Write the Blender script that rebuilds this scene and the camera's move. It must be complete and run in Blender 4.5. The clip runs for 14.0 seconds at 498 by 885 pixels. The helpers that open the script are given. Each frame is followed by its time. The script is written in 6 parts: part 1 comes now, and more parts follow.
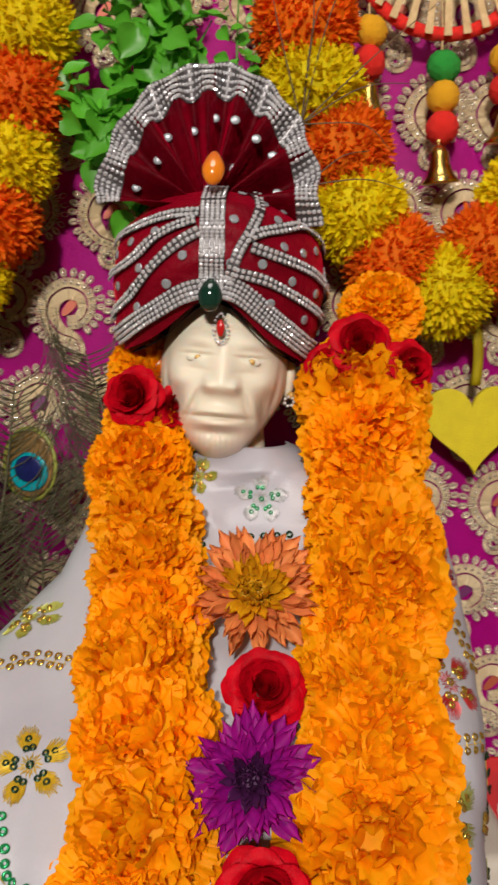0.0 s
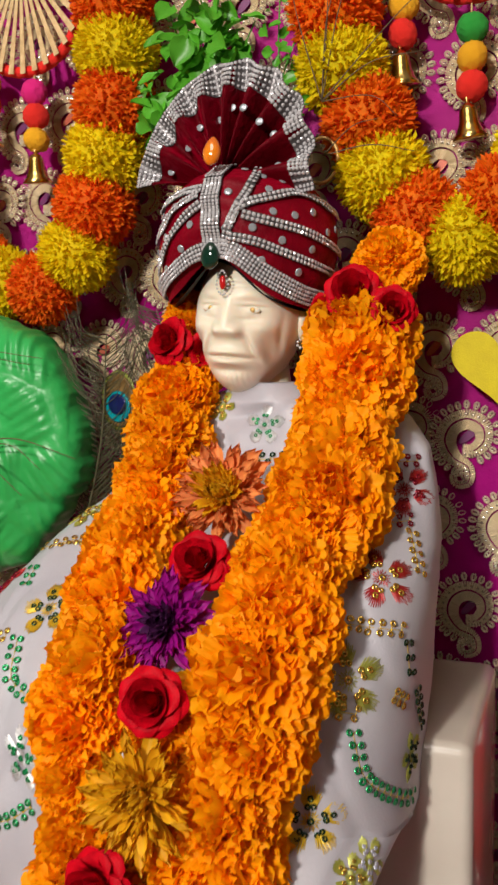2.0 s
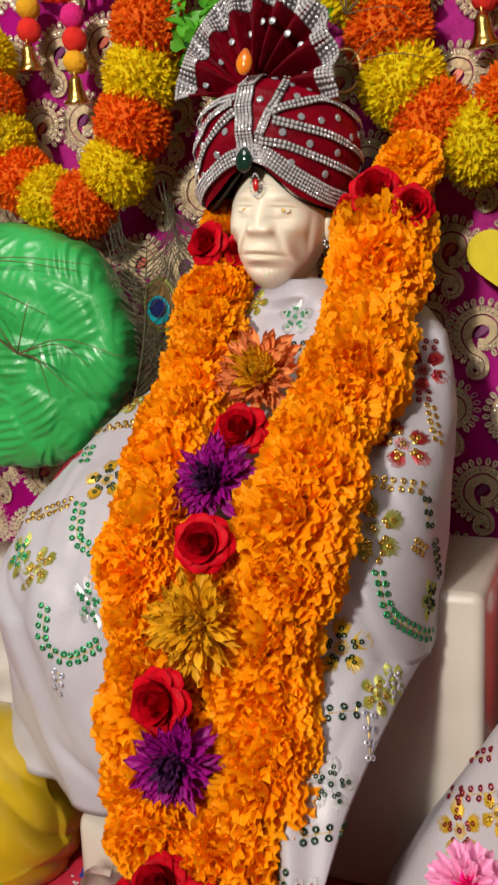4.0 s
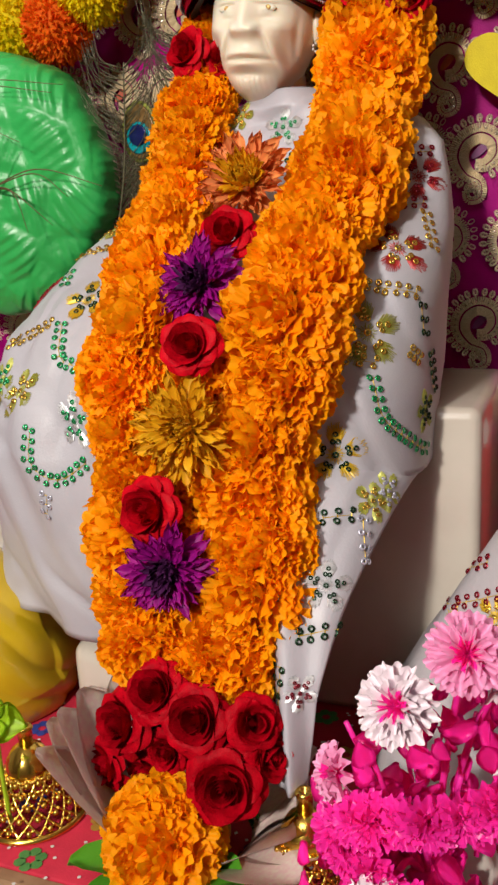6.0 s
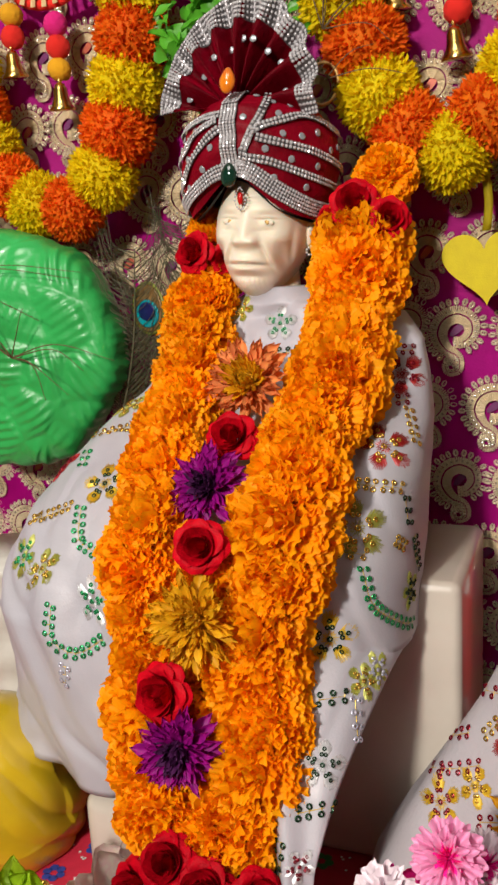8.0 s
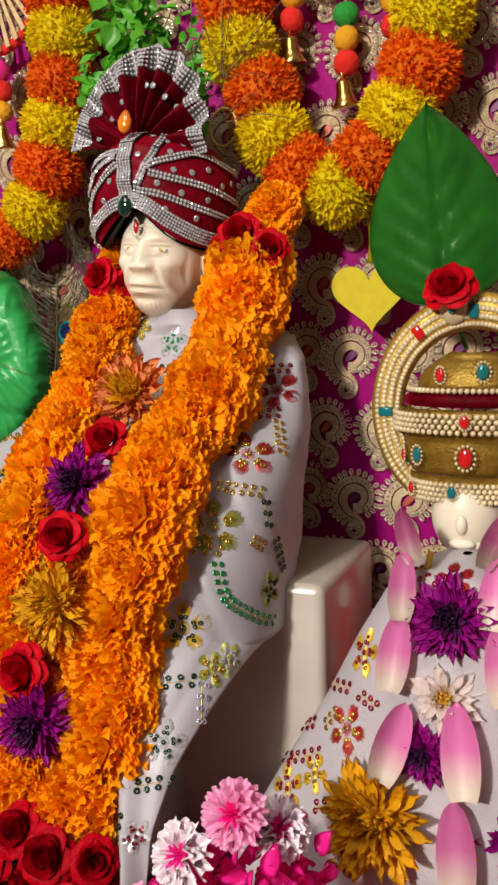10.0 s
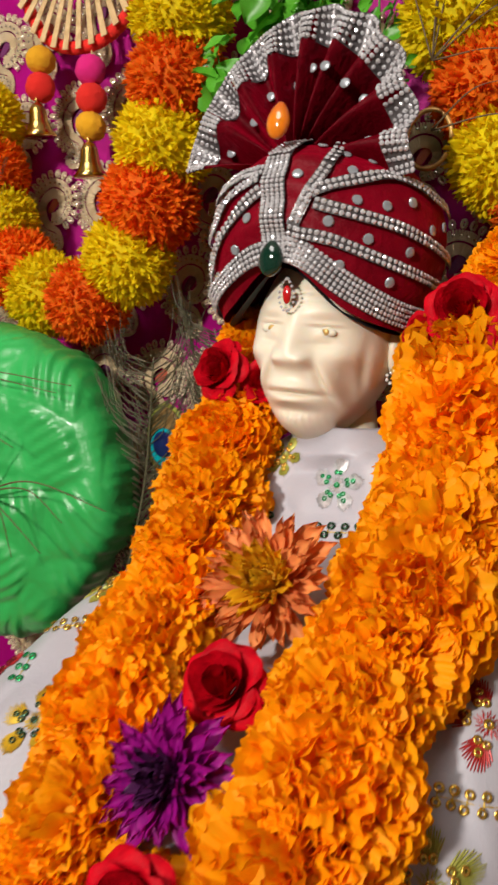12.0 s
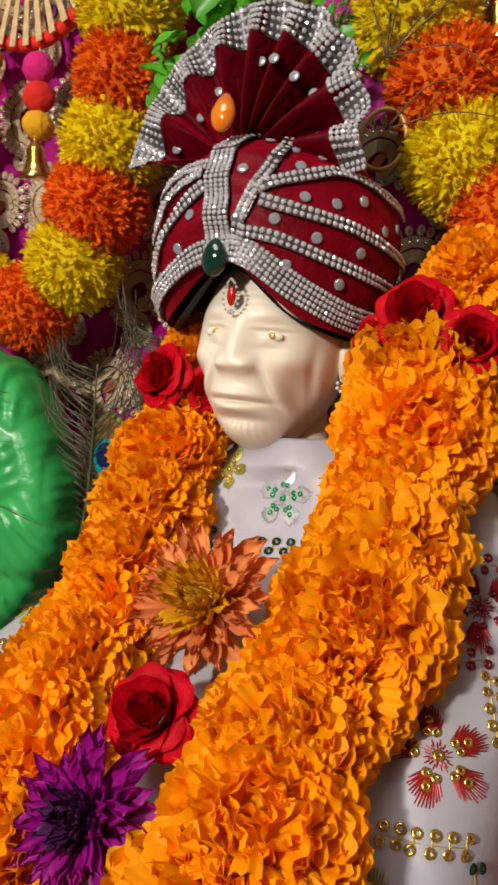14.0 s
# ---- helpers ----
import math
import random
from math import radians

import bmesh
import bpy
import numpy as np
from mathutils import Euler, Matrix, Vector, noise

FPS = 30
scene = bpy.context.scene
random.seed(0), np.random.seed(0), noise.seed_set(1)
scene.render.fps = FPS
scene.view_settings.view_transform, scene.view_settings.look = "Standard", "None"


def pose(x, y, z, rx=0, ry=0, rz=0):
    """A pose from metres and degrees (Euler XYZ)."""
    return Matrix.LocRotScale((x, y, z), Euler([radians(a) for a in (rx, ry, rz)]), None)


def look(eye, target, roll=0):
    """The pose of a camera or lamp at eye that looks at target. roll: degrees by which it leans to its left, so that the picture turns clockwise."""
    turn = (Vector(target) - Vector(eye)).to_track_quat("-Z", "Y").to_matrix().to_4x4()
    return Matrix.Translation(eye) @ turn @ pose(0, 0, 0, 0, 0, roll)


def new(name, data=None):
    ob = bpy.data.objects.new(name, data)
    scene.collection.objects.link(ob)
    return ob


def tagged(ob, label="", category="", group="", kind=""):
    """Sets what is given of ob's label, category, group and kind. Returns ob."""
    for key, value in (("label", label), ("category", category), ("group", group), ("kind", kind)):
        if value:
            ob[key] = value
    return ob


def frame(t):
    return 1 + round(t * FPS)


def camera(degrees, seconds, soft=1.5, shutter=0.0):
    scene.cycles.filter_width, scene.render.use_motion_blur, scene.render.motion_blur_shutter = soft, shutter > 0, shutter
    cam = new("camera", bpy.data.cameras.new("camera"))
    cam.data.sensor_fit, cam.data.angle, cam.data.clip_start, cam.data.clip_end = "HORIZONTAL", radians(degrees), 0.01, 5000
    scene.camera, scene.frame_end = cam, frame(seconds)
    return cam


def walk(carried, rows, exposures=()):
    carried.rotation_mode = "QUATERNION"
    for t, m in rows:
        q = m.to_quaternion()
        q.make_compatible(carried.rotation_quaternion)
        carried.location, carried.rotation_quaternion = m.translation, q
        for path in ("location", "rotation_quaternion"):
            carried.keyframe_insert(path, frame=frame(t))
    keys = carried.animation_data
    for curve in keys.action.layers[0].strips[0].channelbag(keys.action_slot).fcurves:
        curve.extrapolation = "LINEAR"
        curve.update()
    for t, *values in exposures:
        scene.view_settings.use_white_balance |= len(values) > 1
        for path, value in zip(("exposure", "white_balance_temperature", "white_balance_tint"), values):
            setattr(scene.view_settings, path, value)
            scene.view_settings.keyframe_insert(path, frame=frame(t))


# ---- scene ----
cam = camera(32.3, 14.0, soft=2.6, shutter=0.5)
PATH = [
    (0, (0.004, -0.011, 0.352), (-0.01, 1.983, 0.199), 0.1),
    (0.5, (0.053, -0.011, 0.346), (-0.242, 1.962, 0.205), -0.3),
    (1, (0.122, -0.025, 0.348), (-0.353, 1.911, 0.186), -0.4),
    (1.5, (0.157, -0.041, 0.336), (-0.469, 1.85, 0.155), -0.8),
    (2, (0.178, -0.064, 0.333), (-0.543, 1.791, 0.132), -1.2),
    (2.5, (0.188, -0.078, 0.322), (-0.574, 1.758, 0.103), -1.7),
    (3, (0.19, -0.098, 0.316), (-0.581, 1.732, 0.073), -1.9),
    (3.2, (0.188, -0.104, 0.312), (-0.582, 1.725, 0.059), -1.9),
    (5.3, (0.197, -0.129, 0.276), (-0.555, 1.665, -0.188), -3.0),
    (5.5, (0.194, -0.125, 0.266), (-0.552, 1.666, -0.218), -3.0),
    (6, (0.187, -0.115, 0.245), (-0.552, 1.67, -0.271), -3.3),
    (6.5, (0.188, -0.115, 0.246), (-0.545, 1.672, -0.273), -3.5),
    (7, (0.192, -0.126, 0.263), (-0.536, 1.67, -0.228), -3.4),
    (7.5, (0.195, -0.142, 0.302), (-0.534, 1.668, -0.139), -3.2),
    (8, (0.196, -0.146, 0.329), (-0.524, 1.679, -0.064), -3.1),
    (8.5, (0.212, -0.161, 0.325), (-0.478, 1.682, -0.028), -3.0),
    (8.7, (0.229, -0.165, 0.317), (-0.44, 1.688, -0.028), -2.9),
    (10.8, (0.312, -0.125, 0.308), (-0.569, 1.654, 0.067), -0.5),
    (11, (0.274, -0.089, 0.316), (-0.63, 1.68, 0.088), -0.3),
    (11.5, (0.186, 0.002, 0.326), (-0.76, 1.754, 0.14), 0.0),
    (12, (0.152, 0.059, 0.339), (-0.81, 1.806, 0.189), 0.5),
    (12.5, (0.153, 0.084, 0.334), (-0.82, 1.827, 0.214), 0.9),
    (13, (0.157, 0.084, 0.334), (-0.824, 1.823, 0.233), 1.3),
    (13.5, (0.157, 0.081, 0.336), (-0.813, 1.827, 0.239), 1.3),
    (14, (0.152, 0.083, 0.333), (-0.75, 1.866, 0.233), 1.1),
]
walk(cam, [(t, look(eye, target, roll)) for t, eye, target, roll in PATH], [(0, -0.18), (1, -0.12), (2.5, 0.0), (10.8, 0.05), (11.5, 0.05), (13, -0.02), (14, -0.05)])

# ---- light ----
world = bpy.data.worlds.new("room_air")
scene.world = world
world.use_nodes = True
world.node_tree.nodes["Background"].inputs[0].default_value = (1.0, 0.95, 0.9, 1)
world.node_tree.nodes["Background"].inputs[1].default_value = 0.10


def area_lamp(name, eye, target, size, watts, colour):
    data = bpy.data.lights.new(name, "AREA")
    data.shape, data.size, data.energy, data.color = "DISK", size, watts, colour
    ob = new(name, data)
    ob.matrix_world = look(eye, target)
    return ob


# unseen key light without a fixture, placed to suit the cast shadows
area_lamp("key_light", (-0.17, -1.5, 0.98), (0.0, 0.4, 0.2), 0.15, 40, (1.0, 0.93, 0.84))
# added broad fill from overhead to lift the shadows; no real lamp there
area_lamp("fill_light", (-0.1, -0.8, 1.62), (0.0, 0.3, 0.1), 0.9, 13.5, (1.0, 0.95, 0.9))

# ---- materials ----
def material(name, colour, rough=0.6, metal=0.0, second=None, scale=40.0, amount=0.5, bump=0.0, bump_scale=200.0,
             sheen=0.0, coat=0.0, sub=0.0, vary=0.0, spec=0.5, hue=0.0, thin=0.0):
    """A surface with two scales of colour variation, fine relief and a little change from piece to piece."""
    m = bpy.data.materials.new(name)
    m.use_nodes = True
    nodes, links = m.node_tree.nodes, m.node_tree.links
    b = nodes["Principled BSDF"]
    b.inputs["Roughness"].default_value = rough
    b.inputs["Metallic"].default_value = metal
    b.inputs["Specular IOR Level"].default_value = spec
    b.inputs["Sheen Weight"].default_value = sheen
    b.inputs["Sheen Tint"].default_value = (*[min(1.0, 2.2 * c) for c in colour], 1)
    b.inputs["Coat Weight"].default_value = coat
    b.inputs["Subsurface Weight"].default_value = sub
    b.inputs["Subsurface Radius"].default_value = (0.01, 0.006, 0.004)
    b.inputs["Subsurface Scale"].default_value = 0.3
    co = nodes.new("ShaderNodeTexCoord")
    n1 = nodes.new("ShaderNodeTexNoise")
    n1.inputs["Scale"].default_value, n1.inputs["Detail"].default_value = scale, 6
    links.new(co.outputs["Object"], n1.inputs["Vector"])
    ramp = nodes.new("ShaderNodeValToRGB")
    second = second or tuple(c * 0.7 for c in colour)
    ramp.color_ramp.elements[0].position, ramp.color_ramp.elements[1].position = 0.5 - 0.3 * amount, 0.5 + 0.3 * amount
    ramp.color_ramp.elements[0].color, ramp.color_ramp.elements[1].color = (*second, 1), (*colour, 1)
    links.new(n1.outputs["Fac"], ramp.inputs["Fac"])
    out = ramp.outputs["Color"]
    if vary or hue:
        info = nodes.new("ShaderNodeObjectInfo")
        hsv = nodes.new("ShaderNodeHueSaturation")
        rng = nodes.new("ShaderNodeMapRange")
        rng.inputs["To Min"].default_value, rng.inputs["To Max"].default_value = 1 - vary, 1 + vary
        links.new(info.outputs["Random"], rng.inputs["Value"])
        links.new(rng.outputs["Result"], hsv.inputs["Value"])
        if hue:
            rng2 = nodes.new("ShaderNodeMapRange")
            rng2.inputs["To Min"].default_value, rng2.inputs["To Max"].default_value = 0.5 - hue, 0.5 + hue
            geo = nodes.new("ShaderNodeNewGeometry")
            links.new(geo.outputs["Random Per Island"], rng2.inputs["Value"])
            links.new(rng2.outputs["Result"], hsv.inputs["Hue"])
        links.new(out, hsv.inputs["Color"])
        out = hsv.outputs["Color"]
    links.new(out, b.inputs["Base Color"])
    if thin:
        glow, mix = nodes.new("ShaderNodeBsdfTranslucent"), nodes.new("ShaderNodeMixShader")
        mix.inputs[0].default_value = thin
        links.new(out, glow.inputs["Color"])
        links.new(b.outputs[0], mix.inputs[1])
        links.new(glow.outputs[0], mix.inputs[2])
        links.new(mix.outputs[0], nodes["Material Output"].inputs["Surface"])
    if bump:
        n2 = nodes.new("ShaderNodeTexNoise")
        n2.inputs["Scale"].default_value, n2.inputs["Detail"].default_value = bump_scale, 4
        links.new(co.outputs["Object"], n2.inputs["Vector"])
        bp = nodes.new("ShaderNodeBump")
        bp.inputs["Strength"].default_value, bp.inputs["Distance"].default_value = bump, 0.002
        links.new(n2.outputs["Fac"], bp.inputs["Height"])
        links.new(bp.outputs["Normal"], b.inputs["Normal"])
    return m


M = dict(
    wall=material("painted_plaster", (0.5, 0.47, 0.43), 0.85, bump=0.1, scale=4),
    wood=material("table_wood", (0.36, 0.22, 0.12), 0.55, second=(0.22, 0.12, 0.06), scale=30, bump=0.1),
    magenta=material("magenta_satin", (0.64, 0.002, 0.32), 0.5, second=(0.52, 0.001, 0.25), scale=25, bump=0.15, bump_scale=600, spec=0.2),
    thread=material("gilt_thread", (0.95, 0.88, 0.74), 0.35, 0.5, second=(0.74, 0.62, 0.44), scale=300, amount=1.0, bump=0.2, bump_scale=900),
    thread_red=material("rust_thread", (0.5, 0.1, 0.05), 0.5, 0.2, scale=300),
    thread_plum=material("plum_thread", (0.16, 0.02, 0.12), 0.5, 0.1, scale=300),
    bead=material("silver_sequin", (0.85, 0.82, 0.76), 0.2, 0.9, scale=300),
    tablecloth=material("red_printed_cotton", (0.5, 0.012, 0.04), 0.75, second=(0.4, 0.008, 0.03), scale=60, bump=0.2, bump_scale=900),
    marble=material("cream_marble", (0.80, 0.73, 0.60), 0.38, second=(0.74, 0.66, 0.52), scale=14, sub=0.35, spec=0.4),
    throne=material("glazed_marble", (0.58, 0.53, 0.46), 0.25, second=(0.49, 0.43, 0.37), scale=12, coat=0.3),
    eye_gold=material("gilt_paint", (0.65, 0.4, 0.12), 0.4, 0.3, scale=200),
    dress=material("white_satin_cloth", (0.46, 0.45, 0.49), 0.45, second=(0.41, 0.40, 0.45), scale=18, bump=0.1, bump_scale=700),
    velvet=material("crimson_velvet", (0.21, 0.0005, 0.010), 0.5, second=(0.11, 0.0003, 0.005), scale=70, amount=0.9, bump=0.5, bump_scale=260, sheen=1.0, spec=0.1),
    lining=material("black_lining", (0.015, 0.013, 0.014), 0.7, scale=60),
    diamante=material("rhinestone_silver", (0.70, 0.70, 0.74), 0.12, 0.25, second=(0.44, 0.42, 0.42), scale=420, amount=0.8, coat=1.0),
    pearl=material("pale_pearl", (0.8, 0.8, 0.78), 0.15, 0.1, coat=0.6, scale=100),
    glass_stud=material("grey_glass_stud", (0.42, 0.46, 0.50), 0.08, 0.3, second=(0.26, 0.27, 0.29), scale=250, amount=0.9, coat=1.0),
    amber=material("amber_stone", (0.75, 0.22, 0.01), 0.1, coat=0.8, second=(0.5, 0.08, 0.005), scale=60, sub=0.1),
    emerald=material("dark_green_stone", (0.004, 0.03, 0.018), 0.07, coat=1.0, scale=60),
    ruby=material("red_stone", (0.6, 0.01, 0.01), 0.12, coat=0.8, scale=60),
    marigold=material("marigold_petal", (1.0, 0.45, 0.001), 0.6, second=(1.0, 0.37, 0.001), scale=4, amount=0.9, bump=0.2, bump_scale=12, vary=0.06, hue=0.006, spec=0.2, thin=0.38),
    rose_deep=material("deep_red_rose_petal", (0.46, 0.001, 0.010), 0.5, second=(0.27, 0.0006, 0.006), scale=3, vary=0.12, spec=0.06, thin=0.12, bump=0.25, bump_scale=9),
    rose=material("red_rose_petal", (0.58, 0.002, 0.012), 0.5, second=(0.36, 0.001, 0.008), scale=3, vary=0.12, spec=0.08, thin=0.12, bump=0.25, bump_scale=9),
    purple=material("purple_petal", (0.37, 0.004, 0.23), 0.5, second=(0.2, 0.003, 0.16), scale=4, vary=0.08, spec=0.2, thin=0.2),
    purple_heart=material("dark_purple_petal", (0.07, 0.004, 0.07), 0.6, scale=90),
    rust=material("rust_petal", (0.86, 0.36, 0.08), 0.55, second=(0.66, 0.15, 0.06), scale=3, amount=0.9, vary=0.15, spec=0.3, thin=0.2),
    mustard=material("mustard_petal", (0.80, 0.46, 0.003), 0.6, second=(0.66, 0.28, 0.006), scale=3, amount=0.9, vary=0.15, spec=0.3, thin=0.2),
    mustard_heart=material("mustard_heart_petal", (0.7, 0.36, 0.01), 0.6, scale=90),
    pom_orange=material("orange_tissue", (0.92, 0.2, 0.006), 0.7, second=(0.84, 0.13, 0.005), scale=4, vary=0.06, hue=0.008, spec=0.2, thin=0.42),
    pom_yellow=material("yellow_tissue", (0.92, 0.74, 0.006), 0.7, second=(0.84, 0.64, 0.004), scale=4, vary=0.06, hue=0.008, spec=0.2, thin=0.42),
)

# ---- mesh helpers ----
RNG = random.Random(7)


def part(name, bm, mat, parent=None, label="", smooth=True):
    """Links a bmesh as one mesh object, under a thing or part where one is given."""
    me = bpy.data.meshes.new(name)
    bm.to_mesh(me)
    bm.free()
    for m in mat if isinstance(mat, (list, tuple)) else [mat]:
        me.materials.append(m)
    if smooth:
        me.polygons.foreach_set("use_smooth", [True] * len(me.polygons))
    ob = new(name, me)
    ob.parent = parent
    return tagged(ob, label) if label else ob


def share(name, me, parent, m):
    ob = new(name, me)
    ob.parent = parent
    ob.matrix_basis = m
    return ob


def thing(name, label, category, group="", at=(0, 0, 0)):
    ob = new(name)
    ob.empty_display_size = 0.02
    ob.location = at
    return tagged(ob, label, category, group)


def grid(bm, f, nu, nv, mat=0, wrap=False):
    """A sheet of nu by nv quads through f(u, v), u and v from 0 to 1."""
    vs = [[bm.verts.new(f(i / nu, j / nv)) for j in range(nv + 1)] for i in range(nu if wrap else nu + 1)]
    for i in range(nu):
        for j in range(nv):
            a, b = vs[i], vs[(i + 1) % len(vs)]
            bm.faces.new((a[j], b[j], b[j + 1], a[j + 1])).material_index = mat
    return vs


def lathe(bm, profile, m=None, n=32, mat=0):
    """Turns a profile of (radius, height) round z; its ends are closed."""
    m = m or Matrix.Identity(4)
    rings = []
    for r, z in profile:
        rings.append([bm.verts.new(m @ Vector((r * math.cos(2 * math.pi * k / n), r * math.sin(2 * math.pi * k / n), z))) for k in range(n)])
    for a, b in zip(rings, rings[1:]):
        for k in range(n):
            bm.faces.new((a[k], a[(k + 1) % n], b[(k + 1) % n], b[k])).material_index = mat
    bm.faces.new(list(reversed(rings[0]))).material_index = mat
    bm.faces.new(rings[-1]).material_index = mat


def ball(bm, centre, r, u=12, v=8, mat=0, squash=(1, 1, 1), turn=None):
    m = Matrix.Translation(centre) @ (turn or Matrix.Identity(4)) @ Matrix.Diagonal((r * squash[0], r * squash[1], r * squash[2], 1))
    out = bmesh.ops.create_uvsphere(bm, u_segments=u, v_segments=v, radius=1, matrix=m)
    if mat:
        for f in {f for x in out["verts"] for f in x.link_faces}:
            f.material_index = mat


def spline(points, n):
    """n + 1 points spread along a smooth curve through the given ones."""
    p = [Vector(q) for q in points]
    p = [2 * p[0] - p[1], *p, 2 * p[-1] - p[-2]]
    fine = []
    for a, b, c, d in zip(p, p[1:], p[2:], p[3:]):
        for k in range(12):
            t = k / 12
            fine.append(0.5 * ((2 * b) + (c - a) * t + (2 * a - 5 * b + 4 * c - d) * t * t + (3 * b - a - 3 * c + d) * t ** 3))
    fine.append(p[-2])
    run = [0.0]
    for a, b in zip(fine, fine[1:]):
        run.append(run[-1] + (b - a).length)
    out = []
    for k in range(n + 1):
        s = run[-1] * k / n
        i = min(max(int(np.searchsorted(run, s)), 1), len(run) - 1)
        w = (s - run[i - 1]) / max(run[i] - run[i - 1], 1e-9)
        out.append(fine[i - 1].lerp(fine[i], w))
    return out


def tube(bm, points, r, n=6, mat=0, taper=1.0):
    rings = []
    for k, p in enumerate(points):
        a, b = points[max(k - 1, 0)], points[min(k + 1, len(points) - 1)]
        d = (b - a).normalized()
        s = d.cross(Vector((0.31, 0.9, 0.27))).normalized()
        u = d.cross(s)
        q = r * (1 + (taper - 1) * k / (len(points) - 1))
        rings.append([bm.verts.new(p + q * (math.cos(2 * math.pi * j / n) * s + math.sin(2 * math.pi * j / n) * u)) for j in range(n)])
    for a, b in zip(rings, rings[1:]):
        for j in range(n):
            bm.faces.new((a[j], a[(j + 1) % n], b[(j + 1) % n], b[j])).material_index = mat
    bm.faces.new(list(reversed(rings[0]))).material_index = mat
    bm.faces.new(rings[-1]).material_index = mat


def facing(place, way, spin=0.0, size=1.0):
    """A pose at place whose z axis points along way."""
    q = Vector(way).to_track_quat("Z", "Y").to_matrix().to_4x4()
    return Matrix.Translation(place) @ q @ pose(0, 0, 0, 0, 0, spin) @ Matrix.Diagonal((size, size, size, 1))


def lerp_table(table, z, k):
    return float(np.interp(z, [r[0] for r in table], [r[k] for r in table]))


def rounded_box(bm, lo, hi, bevel, segments=3, mat=0):
    before = set(bm.faces)
    c = [(a + b) / 2 for a, b in zip(lo, hi)]
    out = bmesh.ops.create_cube(bm, size=1, matrix=Matrix.Translation(c) @ Matrix.Diagonal((*[b - a for a, b in zip(lo, hi)], 1)))
    edges = list({e for v in out["verts"] for e in v.link_edges})
    bmesh.ops.bevel(bm, geom=edges, offset=bevel, segments=segments, affect="EDGES", profile=0.5)
    for f in set(bm.faces) - before:
        f.material_index = mat


# ---- flowers ----
def petal(bm, base, out, side, length, width, rows=3, cols=4, curl=0.0, ruffle=0.0, cup=0.0, tip=1.0, mat=0, phase=0.0, waves=1.5):
    """A petal from base along out, wide along side; curl bends it over, cup lifts its edges, ruffle waves its rim."""
    out, side = Vector(out).normalized(), Vector(side)
    side = (side - side.dot(out) * out).normalized()
    up = out.cross(side)

    def f(u, v):
        a = 2 * u - 1
        if tip > 1:
            v = 1 - (1 - v) ** 1.9
        wide = width * (0.35 + 0.65 * math.sin(min(v * tip, 1.0) * math.pi * 0.5)) * (1 if tip <= 1 else math.sqrt(max(0.05, 1 - (max(0.0, v - 1 / tip) / (1 - 1 / tip)) ** 2)))
        lift = cup * width * a * a + ruffle * width * v * v * math.sin(phase + a * math.pi * waves) - curl * length * v * v
        end = length * v * (1 - 0.12 * a * a * v) + (0.07 * length * v * v * math.cos(a * 7 + phase) if tip <= 1 else 0.0)
        return base + out * end + side * (a * wide) + up * lift
    grid(bm, f, cols, rows, mat)


def marigold_mesh(seed, flat=0.8):
    """A full ruffled marigold head of radius 1 that faces +z."""
    rng, bm = random.Random(seed), bmesh.new()
    n = 270
    bmesh.ops.create_icosphere(bm, subdivisions=3, radius=0.70, matrix=Matrix.Diagonal((1, 1, flat, 1)))
    for k in range(n):
        c = 1 - 1.5 * (k + 0.5) / n
        th = math.acos(c) + rng.uniform(-0.08, 0.08)
        ph = k * 2.39996 + rng.uniform(-0.2, 0.2)
        d = Vector((math.sin(th) * math.cos(ph), math.sin(th) * math.sin(ph), math.cos(th)))
        spin = rng.uniform(-0.5, 0.5)
        side = (Vector((-math.sin(ph), math.cos(ph), 0)) * math.cos(spin) + Vector((math.cos(th) * math.cos(ph), math.cos(th) * math.sin(ph), -math.sin(th))) * math.sin(spin))
        out = (d + 0.26 * Vector((rng.uniform(-1, 1), rng.uniform(-1, 1), rng.uniform(-1, 1)))).normalized()
        base = Vector((d.x, d.y, d.z * flat)) * 0.66
        petal(bm, base, out, side, rng.uniform(0.28, 0.44), rng.uniform(0.15, 0.30), 5, 12, rng.choice((-1, 1)) * rng.uniform(0.05, 0.55), rng.uniform(0.12, 0.28), rng.uniform(-0.4, 0.4), 0.9, 0, rng.uniform(0, 6), rng.uniform(1.5, 2.8))
    me = bpy.data.meshes.new("marigold")
    bm.to_mesh(me)
    bm.free()
    me.materials.append(M["marigold"])
    me.polygons.foreach_set("use_smooth", [True] * len(me.polygons))
    return me


def pom_mesh(seed, mat):
    """A tissue pompom of radius 1: fine cut strips all round."""
    rng, bm = random.Random(seed), bmesh.new()
    ball(bm, (0, 0, 0), 0.88, 16, 11)
    n = 1500
    for k in range(n):
        c = 1 - 2 * (k + 0.5) / n
        th, ph = math.acos(c), k * 2.39996
        d = Vector((math.sin(th) * math.cos(ph), math.sin(th) * math.sin(ph), c))
        out = (d + 0.32 * Vector((rng.uniform(-1, 1), rng.uniform(-1, 1), rng.uniform(-1, 1)))).normalized()
        side = out.cross(Vector((rng.uniform(-1, 1), rng.uniform(-1, 1), rng.uniform(-1, 1))))
        petal(bm, d * 0.66, out, side, rng.uniform(0.28, 0.46), rng.uniform(0.034, 0.062), 3, 2, rng.uniform(-0.2, 0.3), rng.uniform(0, 0.8), rng.uniform(-0.8, 0.8), 1.25, 0, rng.uniform(0, 6), 1.0)
    me = bpy.data.meshes.new("pompom")
    bm.to_mesh(me)
    bm.free()
    me.materials.append(mat)
    me.polygons.foreach_set("use_smooth", [True] * len(me.polygons))
    return me


